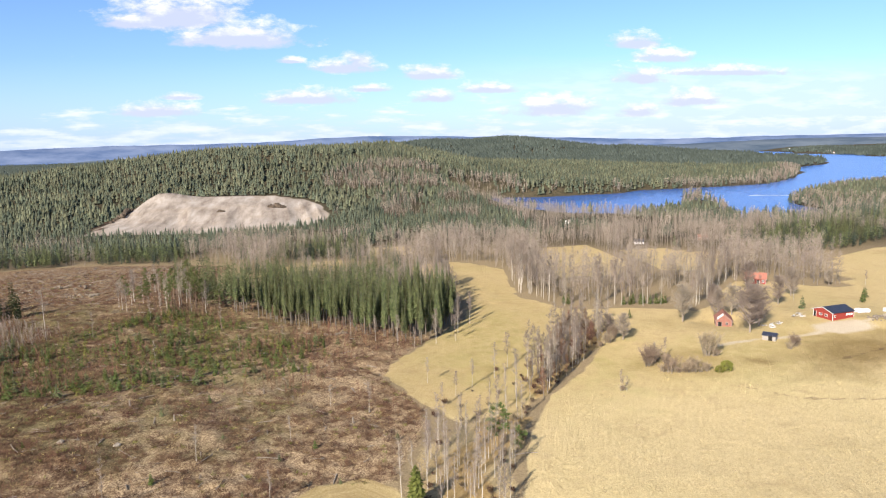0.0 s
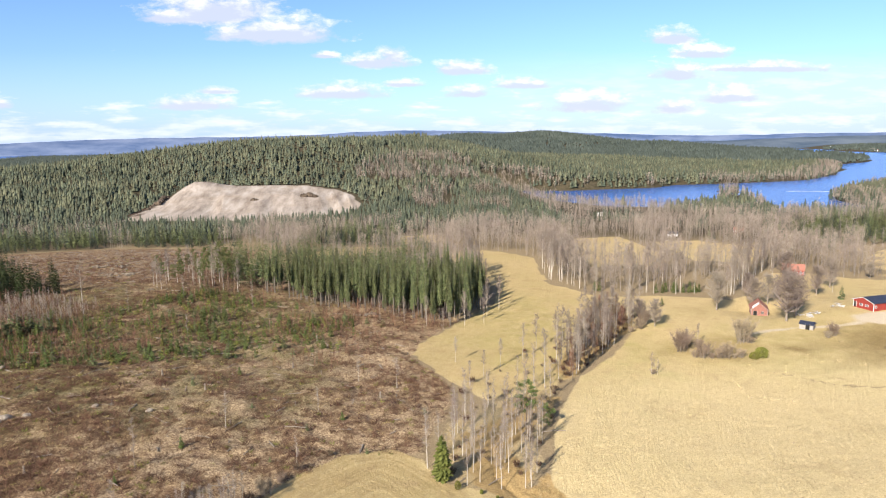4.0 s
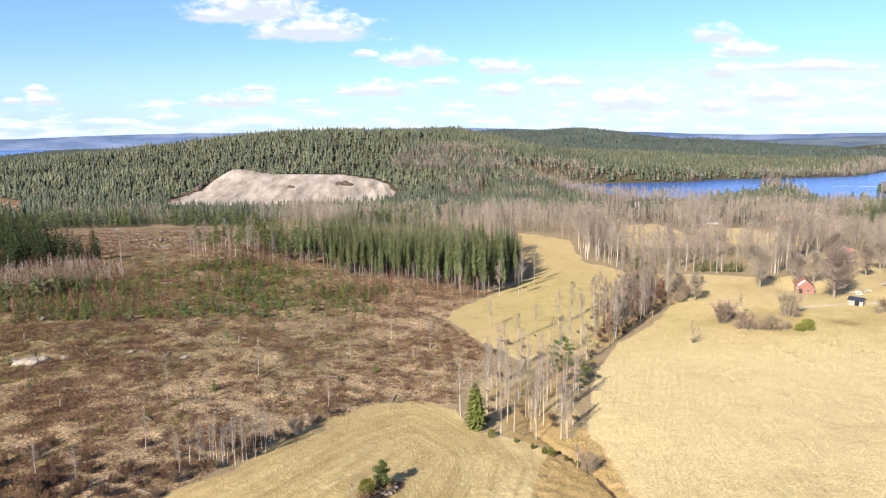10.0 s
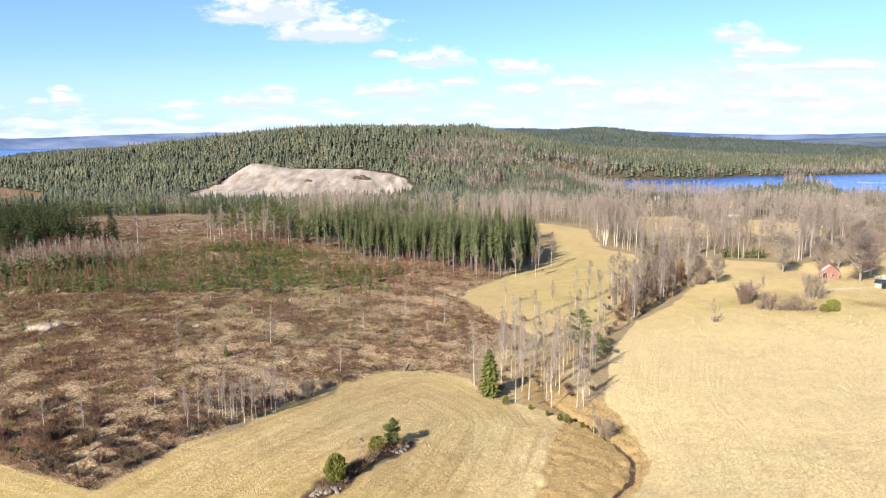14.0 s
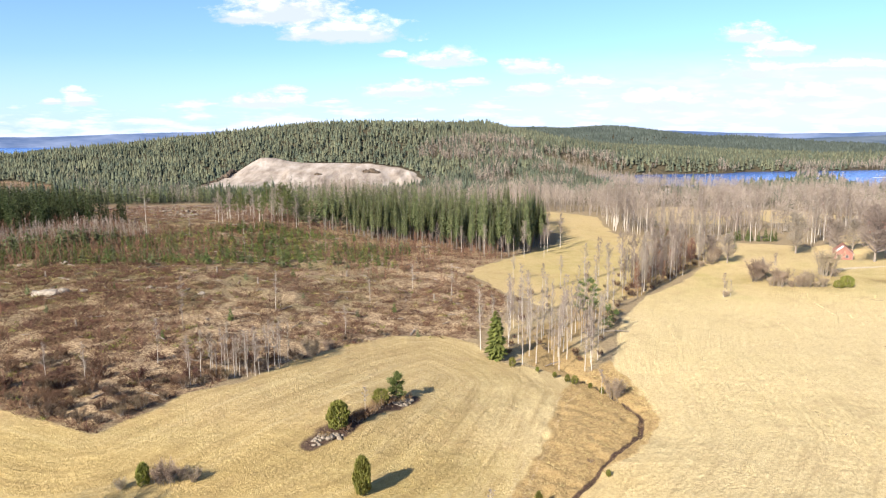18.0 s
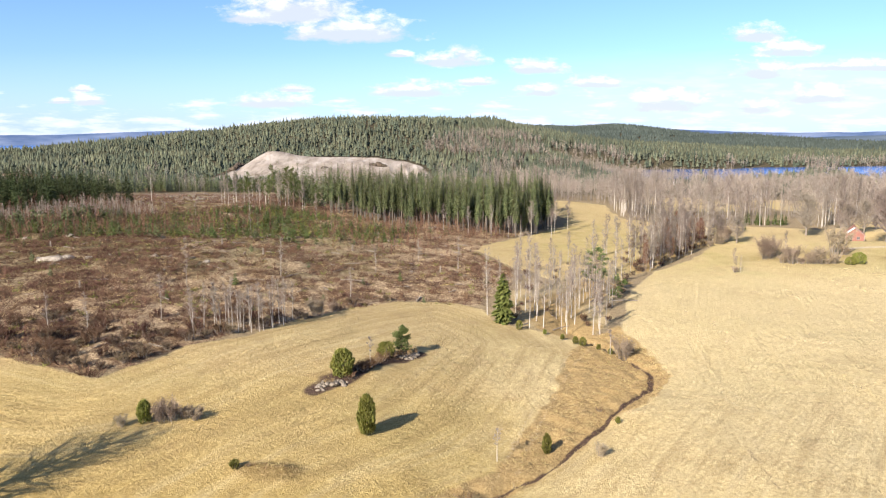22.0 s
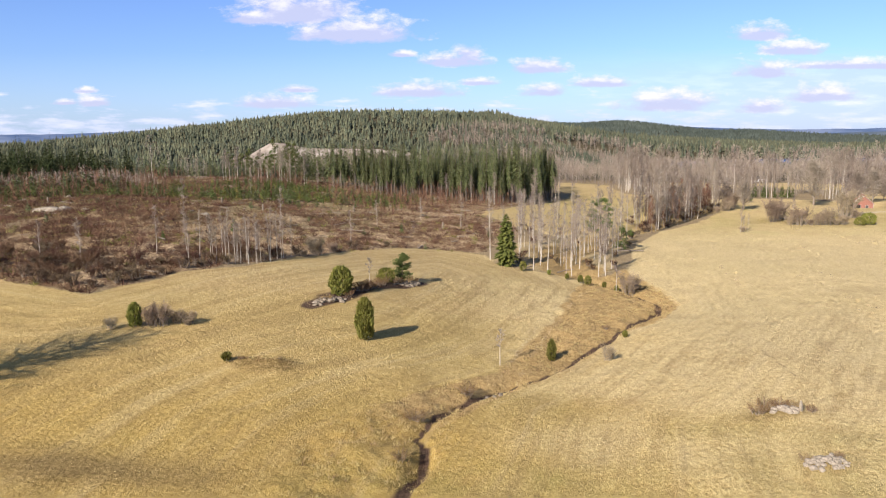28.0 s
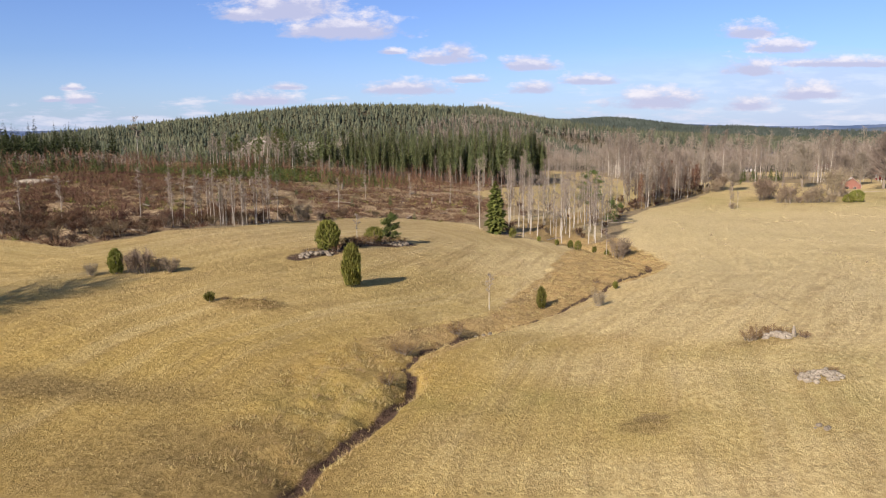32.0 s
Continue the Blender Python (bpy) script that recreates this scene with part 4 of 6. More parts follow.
def juniper(seed, h=4.0, r=0.9, tip=0.6, name="juniper", label="dense column-shaped green juniper in the dry meadow", leaves=1500, mat=None, foot=0.35):
    t = thing(name, label, "juniper", "junipers")
    s = Shape(seed)
    s.tube([(0, 0, -0.25), (0.03, 0.02, h * 0.4), (0, 0, h * 0.8)], [0.09, 0.06, 0.02], 6)
    part("trunk", s, GREYBARK, t)
    c = Shape(seed + 9)
    rng = c.rng
    for i in range(leaves):
        f = rng.random() ** 0.85
        prof = r * (foot + (1 - foot) * math.sin(math.pi * min(1, f * 0.62 + 0.22))) * (1 - f ** 5 * tip) * (1 if f < 0.9 else 1 - (f - 0.9) * 6)
        a = rng.uniform(0, 2 * math.pi)
        lump = 1 + 0.16 * math.sin(3 * a + seed) * math.sin(f * 9 + seed) + 0.10 * math.sin(7 * a + f * 15)
        rad = max(0.05, prof) * lump * (rng.uniform(0.55, 1.0) ** 0.5)
        p = Vector((math.cos(a) * rad, math.sin(a) * rad, 0.08 + f * h * 0.92))
        c.sliver(p, (Vector((math.cos(a), math.sin(a), 0)) * 0.35 + Vector((rng.gauss(0, 0.2), rng.gauss(0, 0.2), 1))).normalized() * rng.uniform(0.22, 0.5) * (0.6 + h / 8), 0.13 + 0.02 * h)
    part("crown", c, mat or JUNIPER, t)
    return t


def bush(seed, h=2.5, r=1.6, stems=26, name="bare_bush", label="leafless thicket of grey-brown twigs", mat=None, group="bushes", twigs=38):
    t = thing(name, label, "bush", group)
    s, c = Shape(seed), Shape(seed + 5)
    rng = s.rng
    for i in range(stems):
        a = rng.uniform(0, 2 * math.pi)
        foot = Vector((math.cos(a), math.sin(a), 0)) * r * 0.45 * rng.random() + Vector((0, 0, -0.1))
        topp = Vector((math.cos(a), math.sin(a), 0)) * r * rng.uniform(0.3, 1.0) + Vector((0, 0, h * rng.uniform(0.6, 1.0)))
        midp = foot.lerp(topp, 0.5) + Vector((0, 0, 0.12 * h))
        s.tube([foot, midp, topp], [0.03, 0.02, 0.006], 3)
        for _ in range(twigs):
            p = midp.lerp(topp, rng.random()) if rng.random() < 0.7 else foot.lerp(midp, rng.uniform(0.4, 1))
            c.sliver(p, around(rng, rng.uniform(-0.1, 1.3)) * rng.uniform(0.3, 0.9) * (h / 2.5), 0.026 + 0.004 * h)
    part("stem", s, GREYBARK, t)
    part("foliage", c, mat or TWIG, t)
    return t


def place(ob, x, y, turn=0.0, size=1.0, sink=0.0):
    """A pose on the ground, turned and scaled."""
    return Matrix.LocRotScale((x, y, float(height(x, y)) - sink), Euler((0, 0, turn)), (size, size, size))


def scatter(poly, step, seed, keep=None, jitter=0.9):
    """Places inside an outline, about one every step metres."""
    rng = np.random.default_rng(seed)
    p = np.array(poly, float)
    xs, ys = np.arange(p[:, 0].min(), p[:, 0].max(), step), np.arange(p[:, 1].min(), p[:, 1].max(), step)
    X, Y = [a.ravel() for a in np.meshgrid(xs, ys)]
    X = X + rng.uniform(-0.5, 0.5, len(X)) * step * jitter
    Y = Y + rng.uniform(-0.5, 0.5, len(Y)) * step * jitter
    ok = outline_dist(poly, X, Y) < 0
    if keep is not None:
        ok &= keep(X, Y, rng)
    return np.stack([X[ok], Y[ok]], 1)


def plant(master, spots, seed, low=0.8, high=1.2, clear=None):
    """Copies of the masters at the spots; the masters take the first ones."""
    rng = random.Random(seed)
    for i, (x, y) in enumerate(spots):
        m = place(None, float(x), float(y), rng.uniform(0, 6.28), rng.uniform(low, high), 0.1)
        if i < len(master):
            master[i].matrix_basis = m
        else:
            copy_thing(master[i % len(master)], m)


def stuff(name, shapes, spots, mats, label, category, seed, low=0.75, high=1.25, sink=0.1, grow=None):
    """One joined object of many small plants; shapes: (Shape, share, material index)."""
    rng = np.random.default_rng(seed)
    spots = np.asarray(spots)
    zs = height(spots[:, 0], spots[:, 1]) - sink
    V, F, M, T, off = [], [], [], [], 0
    share = np.array([w for _, w, _ in shapes], float)
    pick = rng.choice(len(shapes), len(spots), p=share / share.sum())
    for i, (shape, _, mi) in enumerate(shapes):
        idx = np.nonzero(pick == i)[0]
        if not len(idx):
            continue
        v, f = shape.arrays()
        a = rng.uniform(0, 2 * np.pi, len(idx))
        k = rng.uniform(low, high, len(idx))
        if grow is not None:
            k = k * grow(spots[idx, 0], spots[idx, 1])
        kz = k * rng.uniform(0.88, 1.12, len(idx))
        ca, sa = np.cos(a), np.sin(a)
        P = np.empty((len(idx), len(v), 3))
        P[:, :, 0] = (ca[:, None] * v[None, :, 0] - sa[:, None] * v[None, :, 1]) * k[:, None] + spots[idx, 0][:, None]
        P[:, :, 1] = (sa[:, None] * v[None, :, 0] + ca[:, None] * v[None, :, 1]) * k[:, None] + spots[idx, 1][:, None]
        P[:, :, 2] = v[None, :, 2] * kz[:, None] + zs[idx][:, None]
        V.append(P.reshape(-1, 3))
        F.append((f[None] + (np.arange(len(idx)) * len(v))[:, None, None]).reshape(-1, 3) + off)
        mm = np.asarray(mi if isinstance(mi, (list, tuple, np.ndarray)) else [mi] * len(f))
        M.append(np.tile(mm, len(idx)))
        T.append(np.repeat(rng.random(len(idx)), len(f)))
        off += len(idx) * len(v)
    V, F, M = np.concatenate(V), np.concatenate(F), np.concatenate(M)
    me = bpy.data.meshes.new(name)
    me.vertices.add(len(V))
    me.vertices.foreach_set("co", V.astype(np.float32).ravel())
    me.loops.add(len(F) * 3)
    me.loops.foreach_set("vertex_index", F.astype(np.int32).ravel())
    me.polygons.add(len(F))
    me.polygons.foreach_set("loop_start", np.arange(0, len(F) * 3, 3, dtype=np.int32))
    for m in mats:
        me.materials.append(m)
    me.polygons.foreach_set("material_index", M.astype(np.int32))
    me.attributes.new("tint", "FLOAT", "FACE").data.foreach_set("value", np.concatenate(T).astype(np.float32))
    me.update(calc_edges=True)
    return tagged(new(name, me), label, category, kind="stuff")


# ---- far woods ----
def cone_tree(seed, h, r, sides=6, tiers=2):
    s = Shape(seed)
    for t in range(tiers):
        z0 = h * (0.14 + (0.72 / tiers) * t)
        z1 = h if t == tiers - 1 else min(h, z0 + h * 0.95 / tiers)
        rr = r * (1 - 0.84 / tiers * t)
        k = len(s.v)
        for i in range(sides):
            a = 2 * math.pi * i / sides + t
            q = rr * s.rng.uniform(0.65, 1.2)
            s.v.append((math.cos(a) * q, math.sin(a) * q, z0 + s.rng.uniform(-0.06, 0.06) * h))
        s.v.append((s.rng.uniform(-0.1, 0.1), s.rng.uniform(-0.1, 0.1), z1))
        s.f += [(k + i, k + (i + 1) % sides, k + sides) for i in range(sides)]
    return s


def far_bare(seed, h, branches=9, twigs=30, wide=0.12, reach=0.17, trunk=0.14):
    """A leafless tree seen from far: trunk faces first, then twigs."""
    s = Shape(seed)
    rng = s.rng
    top = Vector((rng.uniform(-1.1, 1.1), rng.uniform(-1.1, 1.1), h))
    s.tube([(0, 0, -0.3), tuple(top * 0.55), tuple(top)], [trunk, trunk * 0.6, 0.02], 3)
    trunk_faces = 12
    for i in range(branches):
        f = rng.uniform(0.32, 0.95)
        d = around(rng, rng.uniform(0.5, 1.1)) * h * reach * 1.2 * rng.uniform(0.7, 1.3) * (1.15 - 0.5 * f)
        s.sliver(top * f, d, wide)
    for i in range(twigs):
        f = rng.uniform(0.3, 1.0)
        p = top * f + around(rng, rng.uniform(0, 1)) * h * reach * rng.uniform(0.1, 1.0) * math.sin(math.pi * min(1, 0.2 + f * 0.75))
        s.sliver(p, around(rng, rng.uniform(-0.3, 1.3)) * rng.uniform(0.8, 2.0), wide)
    return s, [0] * trunk_faces + [1] * (branches + twigs)


def dry_land(X, Y, margin=14):
    return np.minimum(outline_dist(LAKE, X, Y), outline_dist(FAR_LAKE, X, Y)) > margin


def sector(r0, r1, step, seed, keep):
    rng = np.random.default_rng(seed)
    a0, a1 = math.radians(-42), math.radians(50)
    n = int((a1 - a0) / 2 * (r1 * r1 - r0 * r0) / step ** 2)
    r = np.sqrt(rng.uniform(r0 * r0, r1 * r1, n))
    a = rng.uniform(a0, a1, n)
    X, Y = np.sin(a) * r, np.cos(a) * r
    ok = keep(X, Y, rng)
    return np.stack([X[ok], Y[ok]], 1)


WOODS = [(-420, 420), (-230, 382), (-150, 402), (-60, 388), (-40, 350), (-25, 316), (20, 294), (53, 270), (58, 322), (44, 370), (66, 395), (97, 356), (83, 284), (94, 258), (118, 251), (145, 242),
         (172, 268), (192, 293), (212, 290), (222, 268), (236, 268), (250, 296), (282, 342), (330, 362), (440, 420), (520, 560), (450, 550), (395, 580), (330, 645), (262, 675), (225, 760), (190, 870), (60, 735), (-60, 690), (-150, 678), (-250, 690), (-420, 660)]


def hill_keep(X, Y, rng):
    bare = lattice(X / 26, Y / 26, 31) * 0.6 + lattice(X / 9, Y / 9, 32) * 0.4
    return dry_land(X, Y, 1) & (outline_dist(GRAVEL, X, Y) > 5) & (outline_dist(WOODS, X, Y) > 0) & (Y > 560) & (bare > -0.52) & (outline_dist(HILL_LEFT_CUT, X, Y) > 4)


hill_spots = sector(640, 1750, 5.3, 1, hill_keep)
slope = lattice(hill_spots[:, 0] / 120, hill_spots[:, 1] / 60, 33) + 0.5 * lattice(hill_spots[:, 0] / 25, hill_spots[:, 1] / 25, 34)
hx, hy = hill_spots[:, 0], hill_spots[:, 1]
# leafless trees on the rocky slope above the pit and along the lake shore
grey_slope = smooth(1.25, 0.55, np.hypot((hx - 75 - 0.5 * (hy - 930)) / 90, (hy - 950) / 130) + 0.25 * slope)
shore = smooth(90, 10, outline_dist(LAKE, hx, hy)) * (hx > 180)
low_slope = (grey_slope + shore + 0.5 * slope > 0.72) | (hy < 940) & (hx > 0) & (slope > 0.25)
cones = [(cone_tree(i, h, r), 1, i % 2) for i, (h, r) in enumerate(((8.5, 2.2), (10.5, 2.5), (7.5, 2.4), (11.5, 2.5), (9, 2.8), (9.5, 2.2)))]
stuff("hill_forest", cones, hill_spots[~low_slope], [SPRUCEFAR, FARPINE], "dense conifer forest covering the far hill", "forest", 3, 0.6, 1.2, grow=lambda X, Y: 1 + 0.22 * lattice(X / 45, Y / 45, 35))
puffs = []
for i in range(4):
    s, mi = far_bare(40 + i, 8.5 + i, 6, 34, 0.40, 0.24, 0.16)
    puffs.append((s, 1, mi))
stuff("bare_hill_trees", puffs + [(cone_tree(60, 11, 2.1), 1.1, 2)], hill_spots[low_slope], [FARTRUNK, TWIG, SPRUCEFAR], "grey leafless trees mixed with conifers on the lower slope", "forest", 4)
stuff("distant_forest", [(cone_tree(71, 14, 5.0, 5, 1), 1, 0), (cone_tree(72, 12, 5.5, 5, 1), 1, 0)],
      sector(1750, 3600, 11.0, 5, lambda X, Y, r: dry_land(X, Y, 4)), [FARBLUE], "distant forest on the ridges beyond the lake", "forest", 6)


# ---- the woods between the meadows and the hill ----
def wood_keep(X, Y, rng):
    ok = dry_land(X, Y, 10) & (outline_dist(HILL_LEFT_CUT, X, Y) > 3) & (lattice(X / 14, Y / 14, 41) > -0.5)
    for poly in CLEARINGS + [MID_MEADOW, MEADOW]:
        ok &= outline_dist(poly, X, Y) > 1.5
    ok &= (outline_dist(FELLED, X, Y) > 2) & (outline_dist(STAND, X, Y) > 2) & (outline_dist(GRAVEL, X, Y) > 4)
    for hx, hy, r in ((202, 283, 9), (222, 448, 9), (221, 585, 8), (271, 446, 8), (218, 440, 8), (143, 219.5, 7)):
        ok &= np.hypot(X - hx, Y - hy) > r
    return ok


def lower_back(X, Y):
    """Younger, lower trees in front of the gravel pit and along the lake."""
    return 1 - 0.42 * smooth(470, 520, Y) * smooth(60, 0, X) * smooth(-300, -240, X) - 0.3 * smooth(440, 540, Y) * smooth(20, 80, X)


wood = scatter(WOODS, 4.1, 7, wood_keep)
wx, wy = wood[:, 0], wood[:, 1]
n1 = lattice(wx / 38, wy / 38, 42) + 0.5 * lattice(wx / 13, wy / 13, 43)
conifer = np.where(wx < 40, n1 > np.where(wx < -90, -0.6, -0.15), n1 > 0.95) | (wx > 300) & (n1 > -0.3) | (np.hypot(wx - 225, wy - 560) < 26) | (outline_dist([(360, 560), (395, 575), (445, 680), (470, 765), (430, 770), (380, 680)], wx, wy) < 0) | (wy > 520) & (n1 > -0.3) & (wx < 190) | (wy > 590) & (n1 > -0.9) & (wx < 60) | (np.hypot(wx - 330, wy - 400) < 60) & (n1 > -0.7)
edge_d = np.minimum(np.abs(outline_dist(MID_MEADOW, wx, wy)), np.abs(outline_dist(MEADOW, wx, wy)))
hero = (edge_d < 9) & (wx > 20) & (wx < 200) & (wy < 330) & ~conifer
bares = []
for i in range(6):
    s, mi = far_bare(80 + i, 10.5 + i * 0.9, 12, 70, 0.10, 0.19, 0.11)
    bares.append((s, 1, mi))
stuff("bare_birch_wood", bares, wood[~conifer & ~hero], [FARTRUNK, TWIG], "leafless birch wood with pale trunks and brown twigs", "forest", 8, 0.72, 1.22, grow=lambda X, Y: (0.98 + 0.3 * lattice(X / 17, Y / 17, 45) + 0.10 * smooth(420, 380, Y) * smooth(40, 70, X)) * lower_back(X, Y))


def mid_spruce(seed, h, w):
    s = Shape(seed)
    spruce_crown(s, h, h * 0.12, w, 18, 4, 0.35)
    return s


mids = [(mid_spruce(90 + i, h, w), 1, i % 2) for i, (h, w) in enumerate(((14, 2.2), (11, 2.0), (16, 2.3), (9, 1.8)))]
near_wood = conifer & (wy < 470)
rough_cones = [(cone_tree(160 + i, h, r, 7, 3), 1, i % 2) for i, (h, r) in enumerate(((12, 2.1), (10, 2.0), (14, 2.3), (9, 1.9)))]
stuff("lakeside_conifers", rough_cones, wood[conifer & ~near_wood], [SPRUCEFAR, FARPINE], "conifers in front of the gravel pit and lake", "forest", 70, 0.65, 1.15, grow=lower_back)
stuff("mixed_conifer_wood", mids, wood[near_wood], [SPRUCE, SPRUCEFAR], "green conifers standing among the bare birches", "forest", 9, 0.6, 1.1)
stuff("islet_trees", bares[:3] + [(s, w, 2) for s, w, _ in rough_cones[:2]], scatter([(468, 818), (474, 811), (488, 812), (497, 822), (492, 833), (476, 834)], 4.2, 82), [FARTRUNK, TWIG, FARPINE], "bare trees and pines on a small lake islet", "trees", 83, 0.7, 1.0)
cape = [(528, 672), (560, 725), (640, 790), (720, 852), (900, 930), (1100, 940), (1100, 690), (700, 620), (540, 585), (505, 600)]
stuff("cape_forest", rough_cones, scatter(cape, 6, 10, lambda X, Y, r: dry_land(X, Y, 6)), [FARPINE, SPRUCEFAR], "conifer forest on a lake cape", "forest", 11, 0.7, 1.1)

birches = [birch(i, h, st, 34, rc, rise=0.95, subs=4, twigs=5) for i, (h, st, rc) in enumerate(((13, 0.34, 0.17), (12, 0.42, 0.15), (14.5, 0.30, 0.18), (11, 0.38, 0.16), (15, 0.45, 0.15)))]
plant(birches, wood[hero], 12, 0.85, 1.28)

# ---- the spruce stand ----
stand_spruces = [spruce(20 + i, h, b, w, int(h * 2.0), 8, rag=0.42, taper=1.0) for i, (h, b, w) in enumerate(((17, 5.0, 1.5), (18, 6.0, 1.55), (15.5, 4.0, 1.6), (18.5, 6.5, 1.4), (14, 3.5, 1.45)))]
stand_all = scatter(STAND, 2.8, 13, lambda X, Y, r: (r.random(len(X)) < 0.93) & ((X > -30) | (r.random(len(X)) < 0.55)))
front = np.argsort(outline_dist([(-36, 255), (28, 206), (55, 250), (50, 262), (28, 216), (-20, 249)], stand_all[:, 0], stand_all[:, 1]))
plant(stand_spruces, stand_all[front[:290]], 14, 0.78, 1.14)
stand_far = [(mid_spruce(95 + i, 16.5 + i, 1.7), 1, 0) for i in range(3)]
if len(front) > 290:
    stuff("spruce_stand", stand_far, stand_all[front[290:]], [SPRUCE], "close ranks of tall dark spruce", "forest", 15, 0.85, 1.12)
FRINGE = [(-84, 258), (-62, 260), (-38, 262), (-58, 290), (-66, 318), (-84, 318)]
fringe = scatter(FRINGE, 5.0, 68, lambda X, Y, r: r.random(len(X)) < 0.75)
fringe_pines = [pine(10 + i, h, 0.5, 0.14, tufts=24, count=20) for i, h in enumerate((13, 11, 15))]
plant(fringe_pines, fringe[::2], 69, 0.8, 1.1)
for i, (x, y) in enumerate(fringe[1::2]):
    copy_thing(birches[i % 5], place(None, float(x), float(y), i, 0.7 + 0.08 * (i % 4), 0.1))
LEFT_STAND = [(-160, 230), (-134, 238), (-122, 248), (-113, 262), (-150, 296), (-190, 372), (-260, 420), (-420, 425), (-420, 250), (-240, 222), (-190, 224)]
left_trees = scatter(LEFT_STAND, 4.2, 16, lambda X, Y, r: (r.random(len(X)) < 0.88) & (outline_dist(HILL_LEFT_CUT, X, Y) > 3))
left_shapes = []
for i, (h, w) in enumerate(((18, 2.5), (15, 2.4), (12, 2.2))):
    s = Shape(130 + i)
    spruce_crown(s, h, 0.6, w, int(h * 1.5), 6, 0.35, 0.75)
    left_shapes.append((s, 1, i % 2))
left_front = left_trees[:, 1] + 0.25 * left_trees[:, 0] < 246
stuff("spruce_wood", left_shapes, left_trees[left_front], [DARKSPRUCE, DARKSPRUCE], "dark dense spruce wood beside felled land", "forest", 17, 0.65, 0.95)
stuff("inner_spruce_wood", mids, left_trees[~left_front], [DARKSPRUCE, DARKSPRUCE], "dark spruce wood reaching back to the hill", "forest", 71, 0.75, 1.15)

# ---- the felled land ----
small_spruces = [spruce(30 + i, h, 0.15, w, int(h * 3), 7, "young_spruce", "young green spruce on felled land", "young spruces", PINE if i % 2 else None) for i, (h, w) in enumerate(((3.2, 0.95), (4.5, 1.15), (2.4, 0.9), (5.5, 1.3)))]
YOUNG = [(-135, 165), (-60, 168), (-8, 186), (6, 214), (-30, 244), (-62, 270), (-92, 222), (-150, 190)]
young = scatter(YOUNG, 4.2, 18, lambda X, Y, r: (lattice(X / 13, Y / 13, 51) > -0.1) & (r.random(len(X)) < 0.75))
young = young[np.random.default_rng(18).permutation(len(young))]
plant(small_spruces, young[:280], 19, 0.6, 1.25)
row = scatter([(-170, 186), (-124, 191), (-95, 203), (-92, 210), (-124, 201), (-170, 197)], 2.9, 63)
for i, (x, y) in enumerate(row):
    copy_thing(small_spruces[(0, 2)[i % 2]], place(None, float(x), float(y), i, (1.35 if i % 2 == 0 else 1.75) + 0.12 * (i % 5), 0.1))
for i, (x, y) in enumerate(((119, 253), (121.5, 252.5), (123.5, 254), (126, 252), (128, 253.5), (130, 251.5), (132.5, 251), (134.5, 250.5), (136.5, 251), (96, 262), (97.5, 260))):
    copy_thing(small_spruces[(1, 3)[i % 2]], place(None, x, y, i, 1.1 + 0.12 * (i % 4), 0.1))
lone = scatter(FELLED, 16, 20, lambda X, Y, r: (Y < 165) & (X > -130) & (Y > 105) & (r.random(len(X)) < 0.6))
for i, (x, y) in enumerate(lone):
    copy_thing(small_spruces[i % 3], place(None, x, y, i, 0.4 + 0.07 * (i % 5), 0.1))


def sapling(seed, h, n=7):
    s = Shape(seed)
    rng = s.rng
    top = Vector((rng.uniform(-0.3, 0.3), rng.uniform(-0.3, 0.3), h))
    s.sliver((0, 0, -0.1), top, 0.07)
    for _ in range(n * 4):
        f = rng.uniform(0.2, 1)
        s.sliver(top * f, around(rng, rng.uniform(0.4, 1.3)) * h * 0.28 * rng.uniform(0.6, 1.2) * (1.2 - f * 0.6), 0.085)
    return s


def clump(seed, n, h, r, w):
    s = Shape(seed)
    for _ in range(n):
        a = s.rng.uniform(0, 6.283)
        p = Vector((math.cos(a), math.sin(a), 0)) * r * s.rng.random() * 0.7
        s.sliver(p, around(s.rng, s.rng.uniform(0.5, 1.4), a + s.rng.uniform(-0.7, 0.7)) * h * s.rng.uniform(0.5, 1.1), w)
    return s


sapling_spots = scatter(FELLED, 2.0, 21, lambda X, Y, r: (X > -190) & (Y < 300) & (lattice(X / 19, Y / 19, 52) + 0.4 * lattice(X / 6, Y / 6, 53) > np.where((Y > 165) & (Y < 262) & (X > -150), -0.2, 0.5)) & (r.random(len(X)) < 0.8))
stuff("birch_saplings", [(sapling(200 + i, 2.2 + 0.7 * i), 1, i % 3) for i in range(6)], sapling_spots, [REDTWIG, HEATHER, REDTWIG], "thin reddish birch saplings sprouting on felled land", "saplings", 22, 0.5, 1.15, grow=lambda X, Y: 0.55 + 0.45 * smooth(155, 172, Y))
scrub_spots = scatter([(-150, 206), (-118, 206), (-96, 214), (-90, 236), (-116, 252), (-140, 236)], 1.7, 84, lambda X, Y, r: r.random(len(X)) < 0.85)
stuff("grey_scrub", [(sapling(250 + i, 2.6 + 0.6 * i, 10), 1, i % 2) for i in range(4)], scrub_spots, [TWIG, TWIG], "dense grey leafless scrub before a dark spruce wood", "scrub", 85, 0.6, 1.2)
heath = scatter(FELLED, 0.85, 23, lambda X, Y, r: (X > -170) & (Y < 390) & (r.random(len(X)) < np.where(Y < 165, 1.0, np.where(Y < 262, 0.5, 0.25)) * (1 - 0.45 * smooth(-62, -30, X)) * 0.8 * (0.3 + 0.7 * smooth(-0.55, 0.35, 0.8 * lattice(X / 6, Y / 6, 54) + 0.7 * lattice(X / 2.6, Y / 2.6, 57)))))
